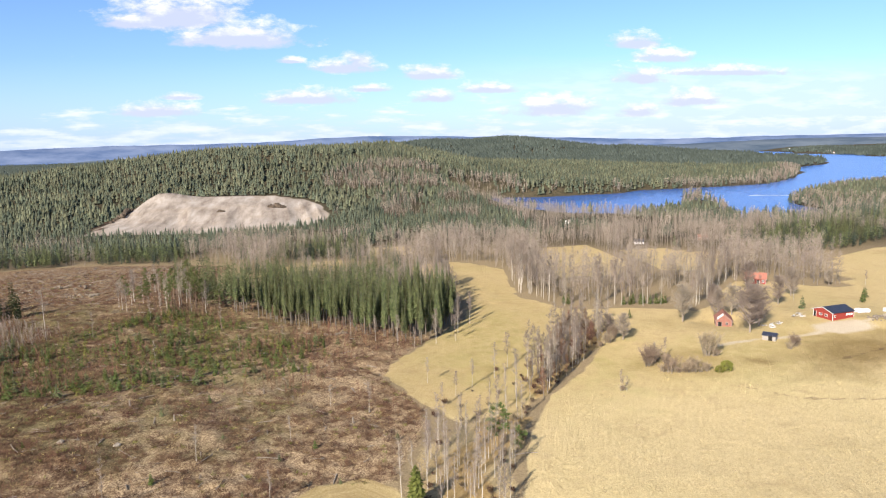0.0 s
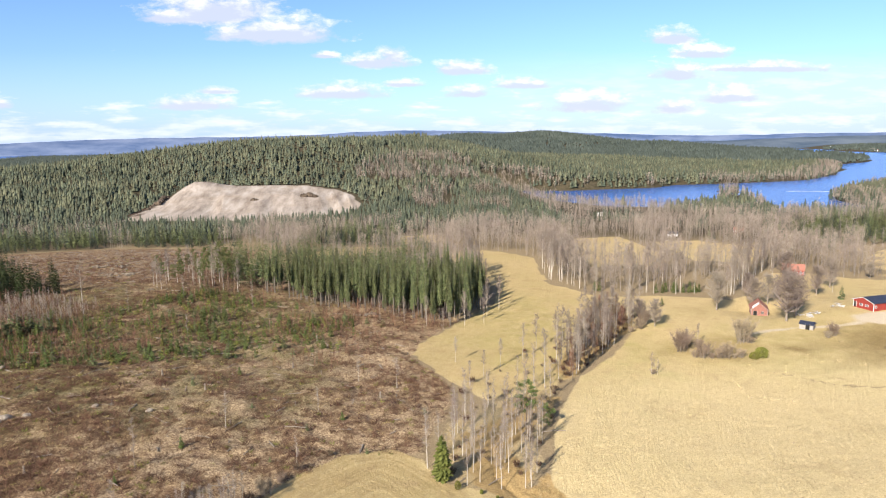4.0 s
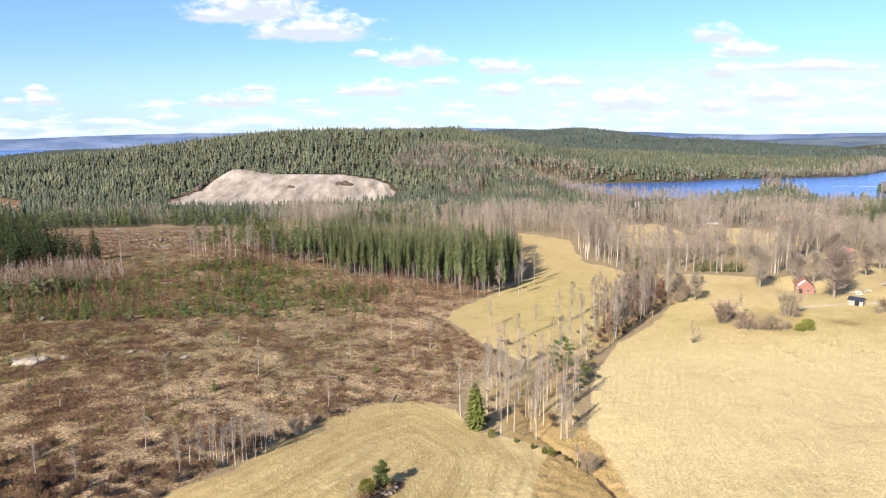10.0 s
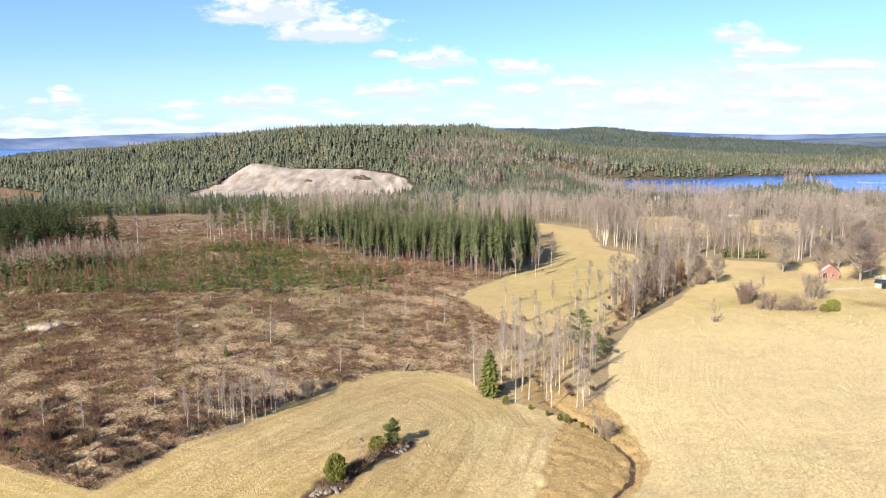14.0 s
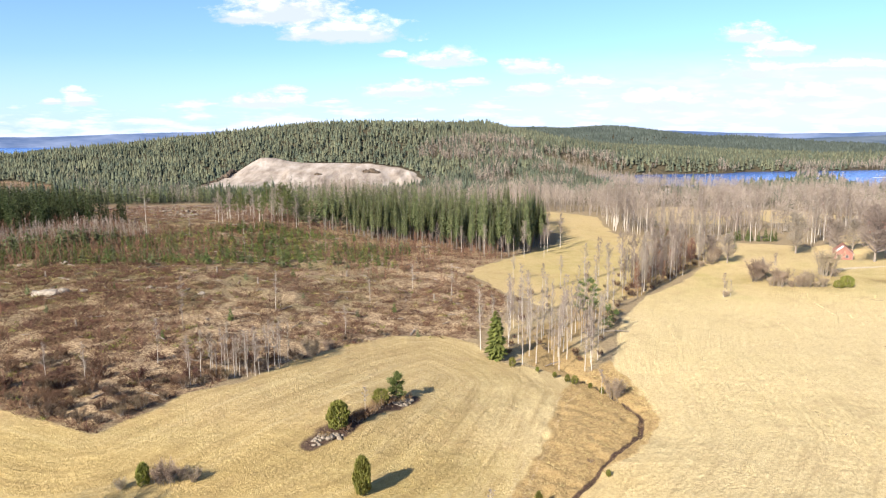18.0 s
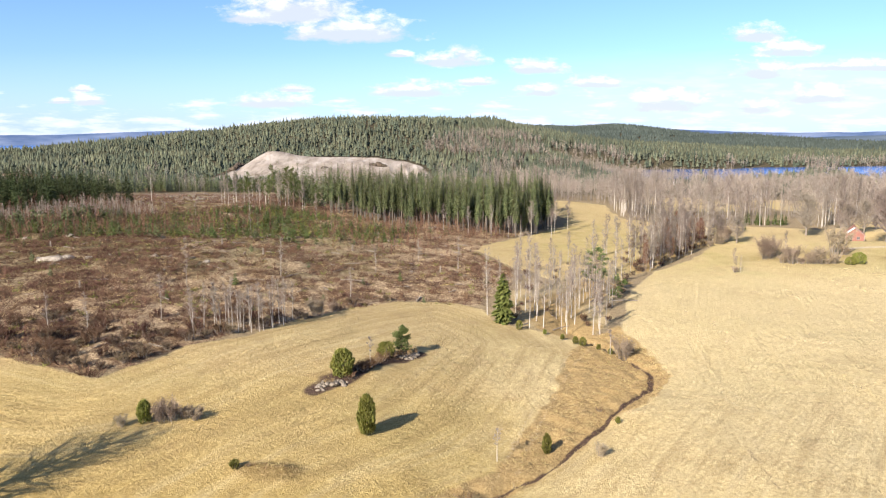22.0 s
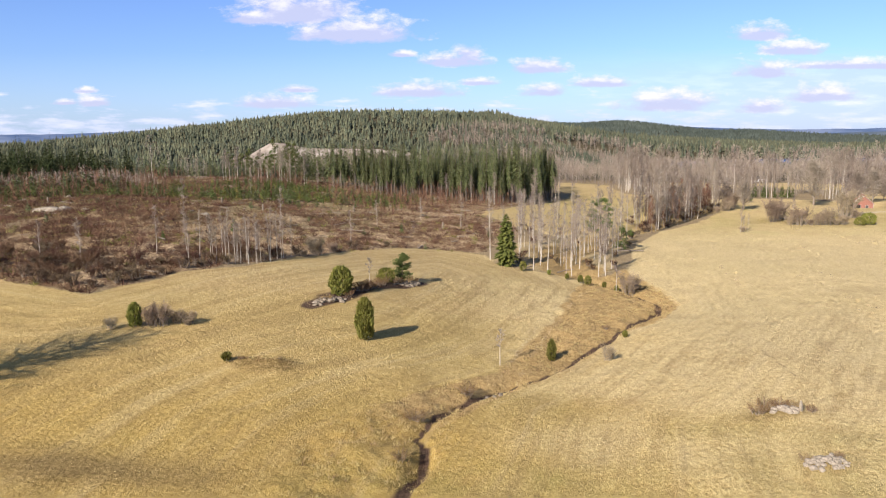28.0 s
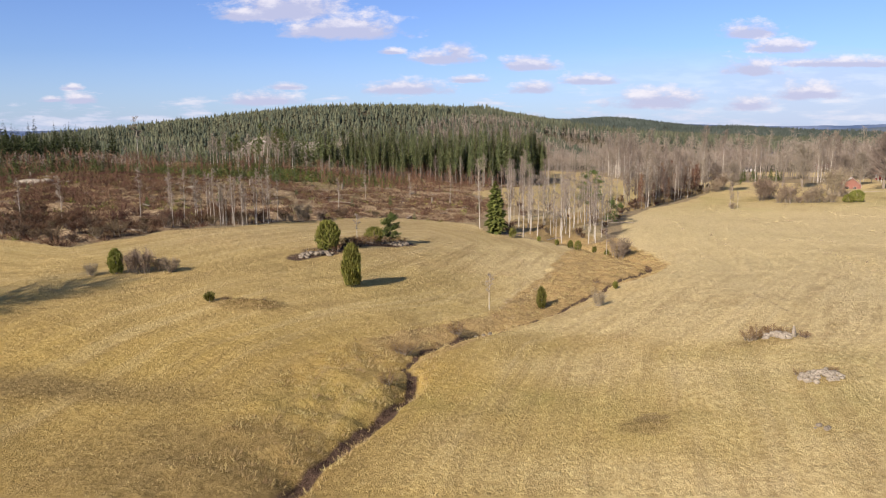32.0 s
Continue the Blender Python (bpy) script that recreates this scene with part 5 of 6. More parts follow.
stuff("heather_scrub", [(clump(210, 16, 0.8, 0.7, 0.08), 1, 0), (clump(211, 22, 1.5, 0.7, 0.07), 1, 0), (clump(212, 10, 0.5, 0.6, 0.10), 0.6, 1), (clump(213, 16, 0.8, 0.7, 0.09), 0.25, 2)], heath, [HEATHER, STRAW, JUNIPER], "brown heather scrub and bleached grass tussocks", "scrub", 24, 0.7, 1.3)
growth = scatter(YOUNG + [], 1.9, 64, lambda X, Y, r: (lattice(X / 11, Y / 11, 65) + 0.4 * lattice(X / 4, Y / 4, 66) > -0.4) & (r.random(len(X)) < 0.8))
tiny = []
for i, h in enumerate((1.4, 2.2, 3.0)):
    s = Shape(240 + i)
    spruce_crown(s, h, 0.05, h * 0.36, 6, 6)
    tiny.append((s, 1, i % 2))
stuff("spruce_regrowth", tiny, growth, [PINE, JUNIPER], "low green spruce and juniper regrowth on felled land", "saplings", 67, 0.5, 1.2)
tufts = [(clump(220 + i, 8, 0.17, 0.4, 0.028), 1, 0) for i in range(3)]
NEAR_MEADOW = [(-50, 20), (-48, 74), (-38, 72), (-30, 86), (20, 100), (45, 100), (70, 60), (40, 20)]
stuff("meadow_grass", tufts, scatter(NEAR_MEADOW, 0.62, 25, lambda X, Y, r: (r.random(len(X)) < 0.8) & (lattice(X / 3, Y / 3, 55) > -0.5)), [STRAW], "short dry meadow grass", "grass", 26, 0.6, 1.25, 0.03)
stuff("mound_grass", [(clump(238, 14, 0.22, 0.3, 0.04), 1, 0), (clump(239, 12, 0.2, 0.3, 0.04), 1, 1)], scatter([(-18.2, 54.1), (-16.5, 53.2), (-13.4, 53.4), (-12.6, 54.2), (-14, 55), (-17, 55)], 0.36, 86), [RUSTBRUSH, STRAW], "withered brown grass on a low mound", "grass", 87, 0.6, 1.3, 0.03)
FIELD = [(22, 24), (34, 70), (46, 125), (66, 165), (100, 195), (150, 180), (200, 170), (200, 60), (80, 20)]
stuff("meadow_tussocks", [(clump(235, 14, 0.35, 0.6, 0.05), 1, 0), (clump(236, 12, 0.28, 0.5, 0.06), 1.3, 1)], scatter(FIELD, 1.6, 76, lambda X, Y, r: (lattice((X - 0.25 * Y) / 1.6, Y / 26, 77) + 0.5 * lattice(X / 14, Y / 14, 78) > 0.55) & (r.random(len(X)) < 0.8)), [SCRUB, STRAW], "withered brown tussocks in lines across the field", "grass", 79, 0.5, 1.3, 0.04)
BANKS = [(-14, 15), (-2, 24), (4, 45), (14, 55), (34, 74), (38, 92), (34, 108), (20, 106), (20, 90), (12, 70), (-4, 54), (-9, 44), (-12, 30)]
stuff("bank_grass", [(clump(230 + i, 18, 0.30, 0.38, 0.032), 1, 0) for i in range(2)] + [(clump(233, 14, 0.30, 0.38, 0.035), 0.45, 1)],
      scatter(BANKS, 0.5, 27, lambda X, Y, r: (outline_dist(BANK, X, Y) < 0.3) & (line_dist(STREAM, X, Y) > 0.5) & (lattice(X / 2.2, Y / 2.2, 56) > -0.2)), [STRAW, RUSTBRUSH], "tall withered grass on the stream banks", "grass", 28, 0.5, 1.2, 0.05)


# ---- stones ----
def stone_mesh(seed, flat=0.6, mat=STONE):
    bm = bmesh.new()
    bmesh.ops.create_icosphere(bm, subdivisions=2, radius=1)
    for v in bm.verts:
        k = 1 + 0.32 * noise.noise(v.co * 1.3 + Vector((seed * 7.1, 0, 0))) + 0.12 * noise.noise(v.co * 3.5 + Vector((0, seed * 3.3, 0)))
        v.co = Vector((v.co.x * k, v.co.y * k * 0.8, v.co.z * k * flat))
    me = bpy.data.meshes.new("stone")
    bm.to_mesh(me)
    bm.free()
    me.materials.append(mat)
    return me


STONES = [stone_mesh(i, 0.55 + 0.08 * (i % 4)) for i in range(6)]
PALES = [stone_mesh(i, 0.55 + 0.08 * (i % 4), PALESTONE) for i in range(6)]
LEDGE = [stone_mesh(20 + i, 0.9, DARKROCK) for i in range(6)]


def stone_pile(name, label, cx, cy, rx, ry, count, size, seed, turn=0.0, rocks=STONES):
    t = thing(name, label, "stones", "stone piles")
    t.location = (cx, cy, float(height(cx, cy)))
    rng = random.Random(seed)
    for i in range(count):
        a, r = rng.uniform(0, 6.283), rng.random() ** 0.6
        dx, dy = math.cos(a) * r * rx, math.sin(a) * r * ry
        dx, dy = dx * math.cos(turn) - dy * math.sin(turn), dx * math.sin(turn) + dy * math.cos(turn)
        s = size * rng.uniform(0.5, 1.25)
        ob = new("stone", rocks[rng.randrange(6)])
        ob.parent = t
        ob.matrix_basis = Matrix.LocRotScale((dx, dy, float(height(cx + dx, cy + dy)) - t.location.z + s * 0.18 + 0.9 * size * max(0, 0.75 - r)), Euler((rng.uniform(-0.3, 0.3), rng.uniform(-0.3, 0.3), rng.uniform(0, 6))), (s, s, s))
    return t


stone_pile("stone_pile", "pile of pale field stones with dead brush in the meadow", 22.9, 42.5, 1.0, 0.4, 16, 0.30, 1, 0.0, PALES)
stone_pile("stone_pile", "low round heap of grey field stones in the meadow", 21.4, 35.1, 1.25, 0.8, 64, 0.21, 2, 0.0, PALES)
stone_pile("stone_pile", "few half-buried grey stones in the meadow", 18.0, 29.3, 0.45, 0.3, 7, 0.14, 3)
stone_pile("stone_pile", "grey stone heap below a juniper on a brushy knoll", -12.6, 72.6, 2.2, 1.1, 34, 0.33, 4, 0.5)
stone_pile("stone_pile", "grey stone heap beside a young pine on a brushy knoll", -4.0, 86.0, 1.8, 1.2, 26, 0.36, 5, 0.8)
stone_pile("stone_pile", "small stones lying by the stream", 3.6, 52.4, 0.9, 0.5, 8, 0.22, 6)
stone_pile("stone_pile", "pale rocks at the foot of the spruce stand", 1.0, 230.5, 5.0, 1.2, 18, 0.7, 7)
stone_pile("stone_pile", "pale rocks and slash on felled land", -108, 306, 9, 5, 26, 0.9, 8)
stone_pile("stone_pile", "pale rocks scattered in a hill clearing", -372, 640, 50, 40, 40, 1.6, 9)
stone_pile("stone_pile", "scattered pale rocks in a felled clearing", -118, 336, 30, 24, 46, 0.75, 10)
stone_pile("rock_ledge", "dark broken rock ledge in a pale gravel pit", -50, 748, 9, 1.6, 26, 2.6, 11, 0.0, LEDGE)
stone_pile("rock_ledge", "brown eroded rock rim of a pale gravel pit", -204, 748, 44, 3.5, 40, 2.6, 13, 1.45, LEDGE)
stone_pile("rock_ledge", "small dark rock ledge in a pale gravel pit", -107, 735, 4, 1.5, 12, 1.5, 12, 0.0, LEDGE)
for i, (x, y, s, lab) in enumerate(((-75.5, 133.5, 2.6, "large flat pale boulder on felled land"), (-58.3, 140, 0.9, "grey boulder on felled land"), (-91, 170, 1.3, "pale boulder on felled land"), (-47, 138, 0.8, "low grey boulder on felled land"),
                                    (-70, 136, 1.0, "grey boulder beside a larger flat one"), (-103, 172, 0.9, "grey boulder on felled land"), (-44, 183, 0.8, "pale boulder among saplings"), (-77.6, 133.0, 1.5, "broken pale boulder beside a large flat one"), (-73.4, 134.4, 1.3, "rounded pale boulder beside a large flat one"), (-79.0, 134.6, 1.0, "small pale boulder on felled land"))):
    b = tagged(new("boulder", PALES[i % 6]), lab, "boulder", "boulders")
    b.matrix_basis = Matrix.LocRotScale((x, y, float(height(x, y)) + 0.12 * s), Euler((0, 0, i * 1.3)), (s, s, s * (0.5 if i == 0 else 0.8)))

marker = tagged(new("marker_stone", PALES[2]), "upright white marker stone in a field stone pile", "stone")
marker.matrix_basis = Matrix.LocRotScale((23.9, 42.4, float(height(23.9, 42.4)) + 0.3), Euler((0.05, 1.5, 0.3)), (0.5, 0.14, 0.2))

# ---- junipers, pines and bushes of the meadow ----
juniper(1, 4.1, 0.82, 0.5, leaves=1900).matrix_basis = place(None, -7.7, 62.4)
juniper(2, 3.3, 1.25, 0.3, leaves=1700, label="broad green juniper on a stony knoll").matrix_basis = place(None, -11.6, 75.6)
juniper(3, 1.8, 1.1, 0.2, leaves=800, label="low rounded green juniper on a stony knoll").matrix_basis = place(None, -6.9, 84.6)
juniper(4, 2.3, 0.6, 0.5, leaves=800, label="narrow green juniper beside bare bushes").matrix_basis = place(None, -29.6, 62.4)
juniper(5, 2.1, 0.40, 0.7, leaves=600, label="small juniper on the stream bank").matrix_basis = place(None, 10.5, 62.6)
juniper(6, 0.6, 0.38, 0.2, leaves=260, label="tiny round juniper on a low mound").matrix_basis = place(None, -18.6, 54.2)
for i, (x, y, h) in enumerate(((20.5, 103.5, 0.8), (22.3, 102.0, 1.1), (23.4, 101.6, 1.4), (25.5, 99.8, 0.8), (18.0, 105.5, 0.7), (27.0, 98.5, 0.9), (14.0, 107.0, 1.5), (19.5, 68.6, 0.6))):
    juniper(10 + i, h, h * 0.36, 0.5, leaves=260, label="small olive juniper near the birch copse").matrix_basis = place(None, x, y)
p1 = pine(1, 3.6, 0.15, 0.30, "young_pine", "bushy young pine on a stony knoll", "pines", 75, 40)
p1.matrix_basis = place(None, -4.9, 87.0)
knoll_bush = bush(1, 1.1, 1.6, 30, "brush", "low dead brush on a stony knoll", RUSTBRUSH, "brush")
knoll_bush.matrix_basis = place(None, -9.5, 77.5)
for i, (x, y, s) in enumerate(((-8.2, 80.0, 1.0), (-7.2, 82.6, 0.9), (-10.6, 75.0, 0.7), (-6.0, 84.5, 0.8), (-12.8, 73.0, 0.6), (22.0, 43.6, 0.7), (23.6, 43.0, 0.5), (20.6, 35.8, 0.35), (1.6, 52.2, 0.8), (-2.6, 46.6, 0.8), (0.5, 49.5, 0.6), (-3.5, 40.0, 0.6), (-17.4, 54.3, 0.22), (-14.2, 54.5, 0.2), (-4.4, 86.0, 0.9), (-9.0, 78.6, 1.0), (-11.2, 76.6, 0.9), (-3.4, 87.6, 0.7), (22.8, 43.1, 0.6), (21.2, 42.8, 0.6), (24.6, 42.4, 0.4), (22.4, 35.6, 0.3), (18.5, 72.5, 0.4), (28.5, 84.5, 0.5))):
    copy_thing(knoll_bush, place(None, x, y, i * 2.1, s))
bushes = [bush(2 + i, h, r, 30, twigs=62, mat=BUSHTWIG) for i, (h, r) in enumerate(((2.6, 2.0), (3.4, 2.0), (2.2, 1.7)))]
bush_spots = [(-27.3, 62.8, 0.86), (28.2, 96.4, 1.0), (-24.8, 63.2, 0.6), (-31.5, 61.6, 0.5), (15.4, 60.2, 0.42), (76.2, 162.5, 1.2), (96, 183, 2.2), (92.5, 179, 1.8), (99, 181, 2.0), (94, 173, 1.2), (96, 172, 1.4), (98, 171.2, 1.3), (100, 170.6, 1.5), (102, 170, 1.3), (104, 169.6, 1.4), (106, 170, 1.2), (114, 182, 2.2), (116, 181, 1.8),
              (90, 203, 1.6), (93, 207, 1.5), (86, 200, 1.4), (141, 180, 1.0), (144, 182, 1.2), (29.8, 98, 0.9), (-17, 108.5, 0.8), (-19, 104, 0.9), (-20.5, 101.5, 0.8), (-26.0, 63.3, 0.62), (-28.2, 62.6, 0.55), (-24.8, 62.9, 0.5)]
for i, (x, y, s) in enumerate(bush_spots):
    if i < 3:
        bushes[i].matrix_basis = place(None, x, y, i, s)
    else:
        copy_thing(bushes[i % 3], place(None, x, y, i * 1.7, s))
edge_bush = bush(8, 2.0, 1.8, 24, "dark_bush", "dark low scrub along the meadow edge", SCRUB, "edge scrub", 60)
brown_bush = bush(9, 2.3, 2.0, 30, "brown_bush", "dense reddish-brown leafless bush on the felled edge", HEATHER, "brown bushes", 62)
brown_spots = scatter([(-62, 86), (-52, 80), (-41, 76), (-35, 85), (-27, 93), (-22, 101), (-30, 104), (-44, 97), (-60, 100)], 3.4, 72, lambda X, Y, r: (outline_dist(MEADOW, X, Y) > 1.0) & (r.random(len(X)) < 0.62))
plant([brown_bush], brown_spots, 73, 0.5, 1.15)
for i, (x, y) in enumerate(scatter(COPSE, 4.4, 74, lambda X, Y, r: r.random(len(X)) < 0.4)):
    copy_thing(brown_bush, place(None, float(x), float(y), i, 0.35 + 0.09 * (i % 5)))
for i, (x, y) in enumerate(scatter(THICKET, 4.2, 75, lambda X, Y, r: r.random(len(X)) < 0.7)):
    copy_thing(brown_bush, place(None, float(x), float(y), i, 0.6 + 0.1 * (i % 5)))
edge_line = [(38, 146), (42, 149), (46, 154), (50, 160), (54, 165), (58, 170), (62, 174), (65, 179), (70, 184), (74, 189), (78, 195), (82, 201), (85, 207), (88, 214), (92, 222), (60, 180), (68, 192), (76, 203), (40, 136), (33, 128), (22, 118), (14, 112), (-47, 76.5), (-44.5, 75.8), (-42, 75), (-40, 74.5), (-38, 76.5), (-36.5, 79), (-35, 82), (-33.5, 85.5), (-31.5, 88), (-29, 90), (-26, 93), (-24, 97.5), (-21.5, 101), (-19, 106), (-17.3, 109.5), (-14, 112.5), (-9, 119), (-50, 79), (-54, 81.5), (-58, 84),
             (-51, 84), (-46, 82), (-41, 82), (-37, 87), (-48, 90), (-55, 93), (-33, 93)]
for i, (x, y) in enumerate(edge_line):
    m = place(None, x, y + 0.8, i * 1.9, 0.7 + 0.15 * ((i * 7) % 5))
    if i == 0:
        edge_bush.matrix_basis = m
    else:
        copy_thing(edge_bush, m)
fir = spruce(40, 8.8, 0.3, 2.2, 34, 12, "fir_tree", "ragged bright green fir at the edge of a birch copse", "firs", FIRGREEN, 0.35, 0.5)
fir.matrix_basis = place(None, 11.6, 110.2)
post_birch = birch(60, 3.4, 0.5, 8, 0.16, r0=0.05, name="young_birch", label="thin young birch with a white stem by the stream", group="young birches")
post_birch.matrix_basis = place(None, 5.1, 59.6)
copy_thing(post_birch, place(None, -8.6, 79.5, 1.0, 1.1))
copy_thing(post_birch, place(None, 26.6, 97.2, 2.0, 1.2))

# ---- the birch copse along the stream ----
copse_master = [birch(170 + i, h, st, 26, rc, rise=0.9, subs=4, twigs=3) for i, (h, st, rc) in enumerate(((12.0, 0.28, 0.14), (11.0, 0.32, 0.13), (13.0, 0.26, 0.145)))]
copse = scatter(COPSE, 3.3, 30, lambda X, Y, r: r.random(len(X)) < np.where(Y < 135, 0.9, 0.45))
plant(copse_master, copse, 31, 0.75, 1.1)
red_birches = [birch(70 + i, h, 0.22, 30, 0.125, REDTWIG if i == 0 else TWIG, BIRCH if i == 2 else GREYBARK, "young_birch_tree", "slender leafless birch in a dense thicket", group="thicket birches", rise=0.9) for i, h in enumerate((9.0, 12.0, 13.5))]
plant(red_birches, scatter(THICKET, 2.5, 32, lambda X, Y, r: r.random(len(X)) < 0.85), 33, 0.7, 1.1)
for i, (x, y, s) in enumerate(((38, 152, 0.7), (30, 165, 0.65), (44, 178, 0.7), (36, 172, 0.6), (57, 176, 0.8), (50, 186, 0.75), (25, 158, 0.6), (61, 200, 0.7), (24, 176, 0.55), (46, 163, 0.8), (33, 214, 0.8), (40, 216, 0.85), (43, 226, 0.9), (50, 238, 0.9), (20, 214, 0.6), (13, 219, 0.6), (25, 209, 0.65), (5, 226, 0.6))):
    copy_thing(birches[i % 5], place(None, x, y, i * 1.1, s))
edge_thin = [birch(64 + i, h, 0.38, 18, 0.11, r0=0.06, subs=4, twigs=4, name="thin_birch", label="thin pale birch stem at the felled edge", group="thin birches") for i, h in enumerate((7.5, 6.5, 8.2))]
thin_spots = [(-33.0, 87.5), (-31.0, 90.5), (-30.0, 92.5), (-29.2, 91.0), (-28.4, 93.5), (-27.6, 92.4), (-26.4, 92.0), (-25.8, 94.5), (-25.0, 93.4), (-24.4, 96.0), (-23.6, 97.5), (-23.0, 99.0), (-22.2, 100.5), (-28.8, 95.5), (-40.5, 96.0), (-46.5, 86.5), (-52.5, 88.0), (-14.5, 113), (-32.2, 89.5), (-30.6, 91.5), (-29.6, 94.0), (-27.0, 94.5), (-26.0, 96.0), (-25.4, 92.6), (-24.0, 94.8), (-28.0, 91.2), (-31.5, 93.0), (-34.0, 90.0), (-27.8, 96.5), (-22.8, 96.8), (-12, 140), (-3, 160), (6.4, 158), (-30, 130)]
plant(edge_thin, thin_spots, 34, 0.75, 1.1)
p2 = pine(2, 9.8, 0.3, 0.30, "pine_tree", "crooked green pine leaning over a birch copse", "pines", 60, 28)
p2.matrix_basis = place(None, 33.5, 134)
p3 = pine(3, 5.6, 0.1, 0.42, "fallen_pine", "low leaning pine at the meadow edge", "pines", 50, 22)
p3.matrix_basis = place(None, 36.0, 136) @ Euler((0.5, 0.7, 0)).to_matrix().to_4x4()


def log_of(seed, length, r=0.12):
    s = Shape(seed)
    s.tube([(0, 0, 0.05), (length * 0.5, 0.1, 0.12), (length, -0.05, 0.05)], [r, r * 0.85, r * 0.6], 6)
    for _ in range(5):
        s.sliver((s.rng.uniform(0.2, 1) * length, 0, 0.1), around(s.rng, s.rng.uniform(0, 1)) * s.rng.uniform(0.4, 1.2), 0.05)
    return s.mesh("fallen_log", GREYBARK)


logs = [log_of(300 + i, 3.5 + i) for i in range(3)]
rng = random.Random(5)
log_spots = [(16, 111), (20, 109), (31, 128), (38, 133), (36, 129.5)] + [(rng.uniform(-95, -10), rng.uniform(122, 200)) for _ in range(34)] + [(rng.uniform(-160, -80), rng.uniform(285, 370)) for _ in range(24)]
for i, (x, y) in enumerate(log_spots):
    o = tagged(new("fallen_log", logs[i % 3]), "grey weathered log lying on rough ground", "log", "fallen logs")
    o.matrix_basis = place(None, x, y, rng.uniform(0, 6.28), rng.uniform(0.7, 1.2))
slash = []
for i in range(5):
    sh = Shape(420 + i)
    a = Vector((1.0 + 0.5 * i, 0, 0.12))
    sh.tube([-a * 0.5 + Vector((0, 0, 0.15)), a * 0.5 + Vector((0, 0, 0.1))], [0.10, 0.06], 4)
    for k in range(6):
        sh.sliver(a * sh.rng.uniform(-0.5, 0.5) + Vector((0, 0, 0.15)), around(sh.rng, sh.rng.uniform(-0.1, 0.5)) * sh.rng.uniform(0.4, 1.1), 0.09)
    slash.append((sh, 1, i % 3))
slash_spots = np.concatenate([scatter([(-165, 290), (-110, 275), (-70, 290), (-62, 335), (-60, 400), (-150, 425), (-210, 400)], 3.2, 88, lambda X, Y, r: r.random(len(X)) < 0.8), scatter(FELLED, 6.5, 89, lambda X, Y, r: (X > -140) & (Y < 270) & (r.random(len(X)) < 0.6))])
stuff("logging_slash", slash, slash_spots, [GREYBARK, FARTRUNK, SPRUCEBARK], "grey branches and offcuts left lying on felled land", "slash", 90, 0.6, 1.5, 0.05)
stump = Shape(400)
stump.tube([(0, 0, -0.1), (0, 0, 0.5), (0.03, 0, 1.6), (0, 0, 1.62)], [0.3, 0.22, 0.18, 0.02], 8)
stump_mesh = stump.mesh("stump", GREYBARK)
for i, (x, y) in enumerate([(6.4, 157), (2, 150), (-20, 170), (-78, 118), (-60, 112), (-38, 150), (-50, 160), (-15, 195), (-85, 150)]):
    o = tagged(new("tree_stump", stump_mesh), "tall grey broken tree stump on felled land", "stump", "stumps")
    o.matrix_basis = place(None, x, y, i, 0.8 + 0.1 * (i % 4))
snag = birch(90, 17, 0.5, 16, 0.13, bark=BIRCH, name="snag", label="tall pale half-dead birch among young trees", group="snags")
snag.matrix_basis = place(None, -92.8, 228)
snag2 = birch(91, 12, 0.3, 14, 0.09, bark=GREYBARK, name="snag", label="thin dead grey pine on felled land", group="snags", r0=0.09)
snag2.matrix_basis = place(None, -42, 112, 0, 0.8)
for x, y, s in ((-52, 195, 0.8), (-30, 205, 0.7), (-80, 232, 0.9), (-18, 222, 0.8), (-110, 215, 0.8), (-40, 240, 1.0), (-66, 250, 1.0)):
    copy_thing(snag2, place(None, x, y, x, s))
oak = birch(92, 16, 0.16, 110, 0.36, TWIG, GREYBARK, "oak_tree", "large spreading leafless oak with grey twigs", (0, 0), 0.5, 0.4, "oaks", 0.15, 9, 9)
oak.matrix_basis = place(None, 141, 200.5)
copy_thing(oak, place(None, 149, 207, 1, 0.9))
copy_thing(oak, place(None, 128, 222, 2, 0.85))
for i, (x, y) in enumerate(((160, 234), (171, 246), (180, 256), (152, 228), (188, 262), (218, 272), (228, 268), (236, 276), (242, 262), (145, 226))):
    copy_thing(birches[i % 5] if i % 3 else oak, place(None, x, y, i, (0.42 if y > 230 else 0.7) + 0.06 * (i % 3)))
field_oak = birch(93, 15.5, 0.20, 64, 0.42, TWIG, GREYBARK, "oak_tree", "tall leafless oak standing alone in the meadow", (0, 0), 0.55, 0.5, "oaks", 0.19, 10, 6)
field_oak.matrix_basis = place(None, -45.5, 41.0, 0.7)
for i, (x, y, s) in enumerate(((75.6, 162.2, 0.42), (76.6, 163.0, 0.36), (77.2, 161.8, 0.3), (97, 184.5, 0.4), (99.5, 182.5, 0.42), (114.5, 182.8, 0.4), (93.5, 181, 0.35))):
    copy_thing(birches[i % 5], place(None, x, y, i * 1.7, s))
for i, (x, y, s) in enumerate(((95.8, 204, 0.55), (92.5, 208.5, 0.5))):
    copy_thing(oak, place(None, x, y, i * 2.0, s))
for i, (x, y, s) in enumerate(((168, 240, 0.72), (178, 236, 0.7), (188, 240, 0.62), (196, 252, 0.75), (176, 262, 0.75), (186, 268, 0.8), (206, 262, 0.7), (150, 238, 0.6), (158, 226, 0.5))):
    copy_thing(oak if i % 2 else birches[i % 5], place(None, x, y, i * 2.2, s))
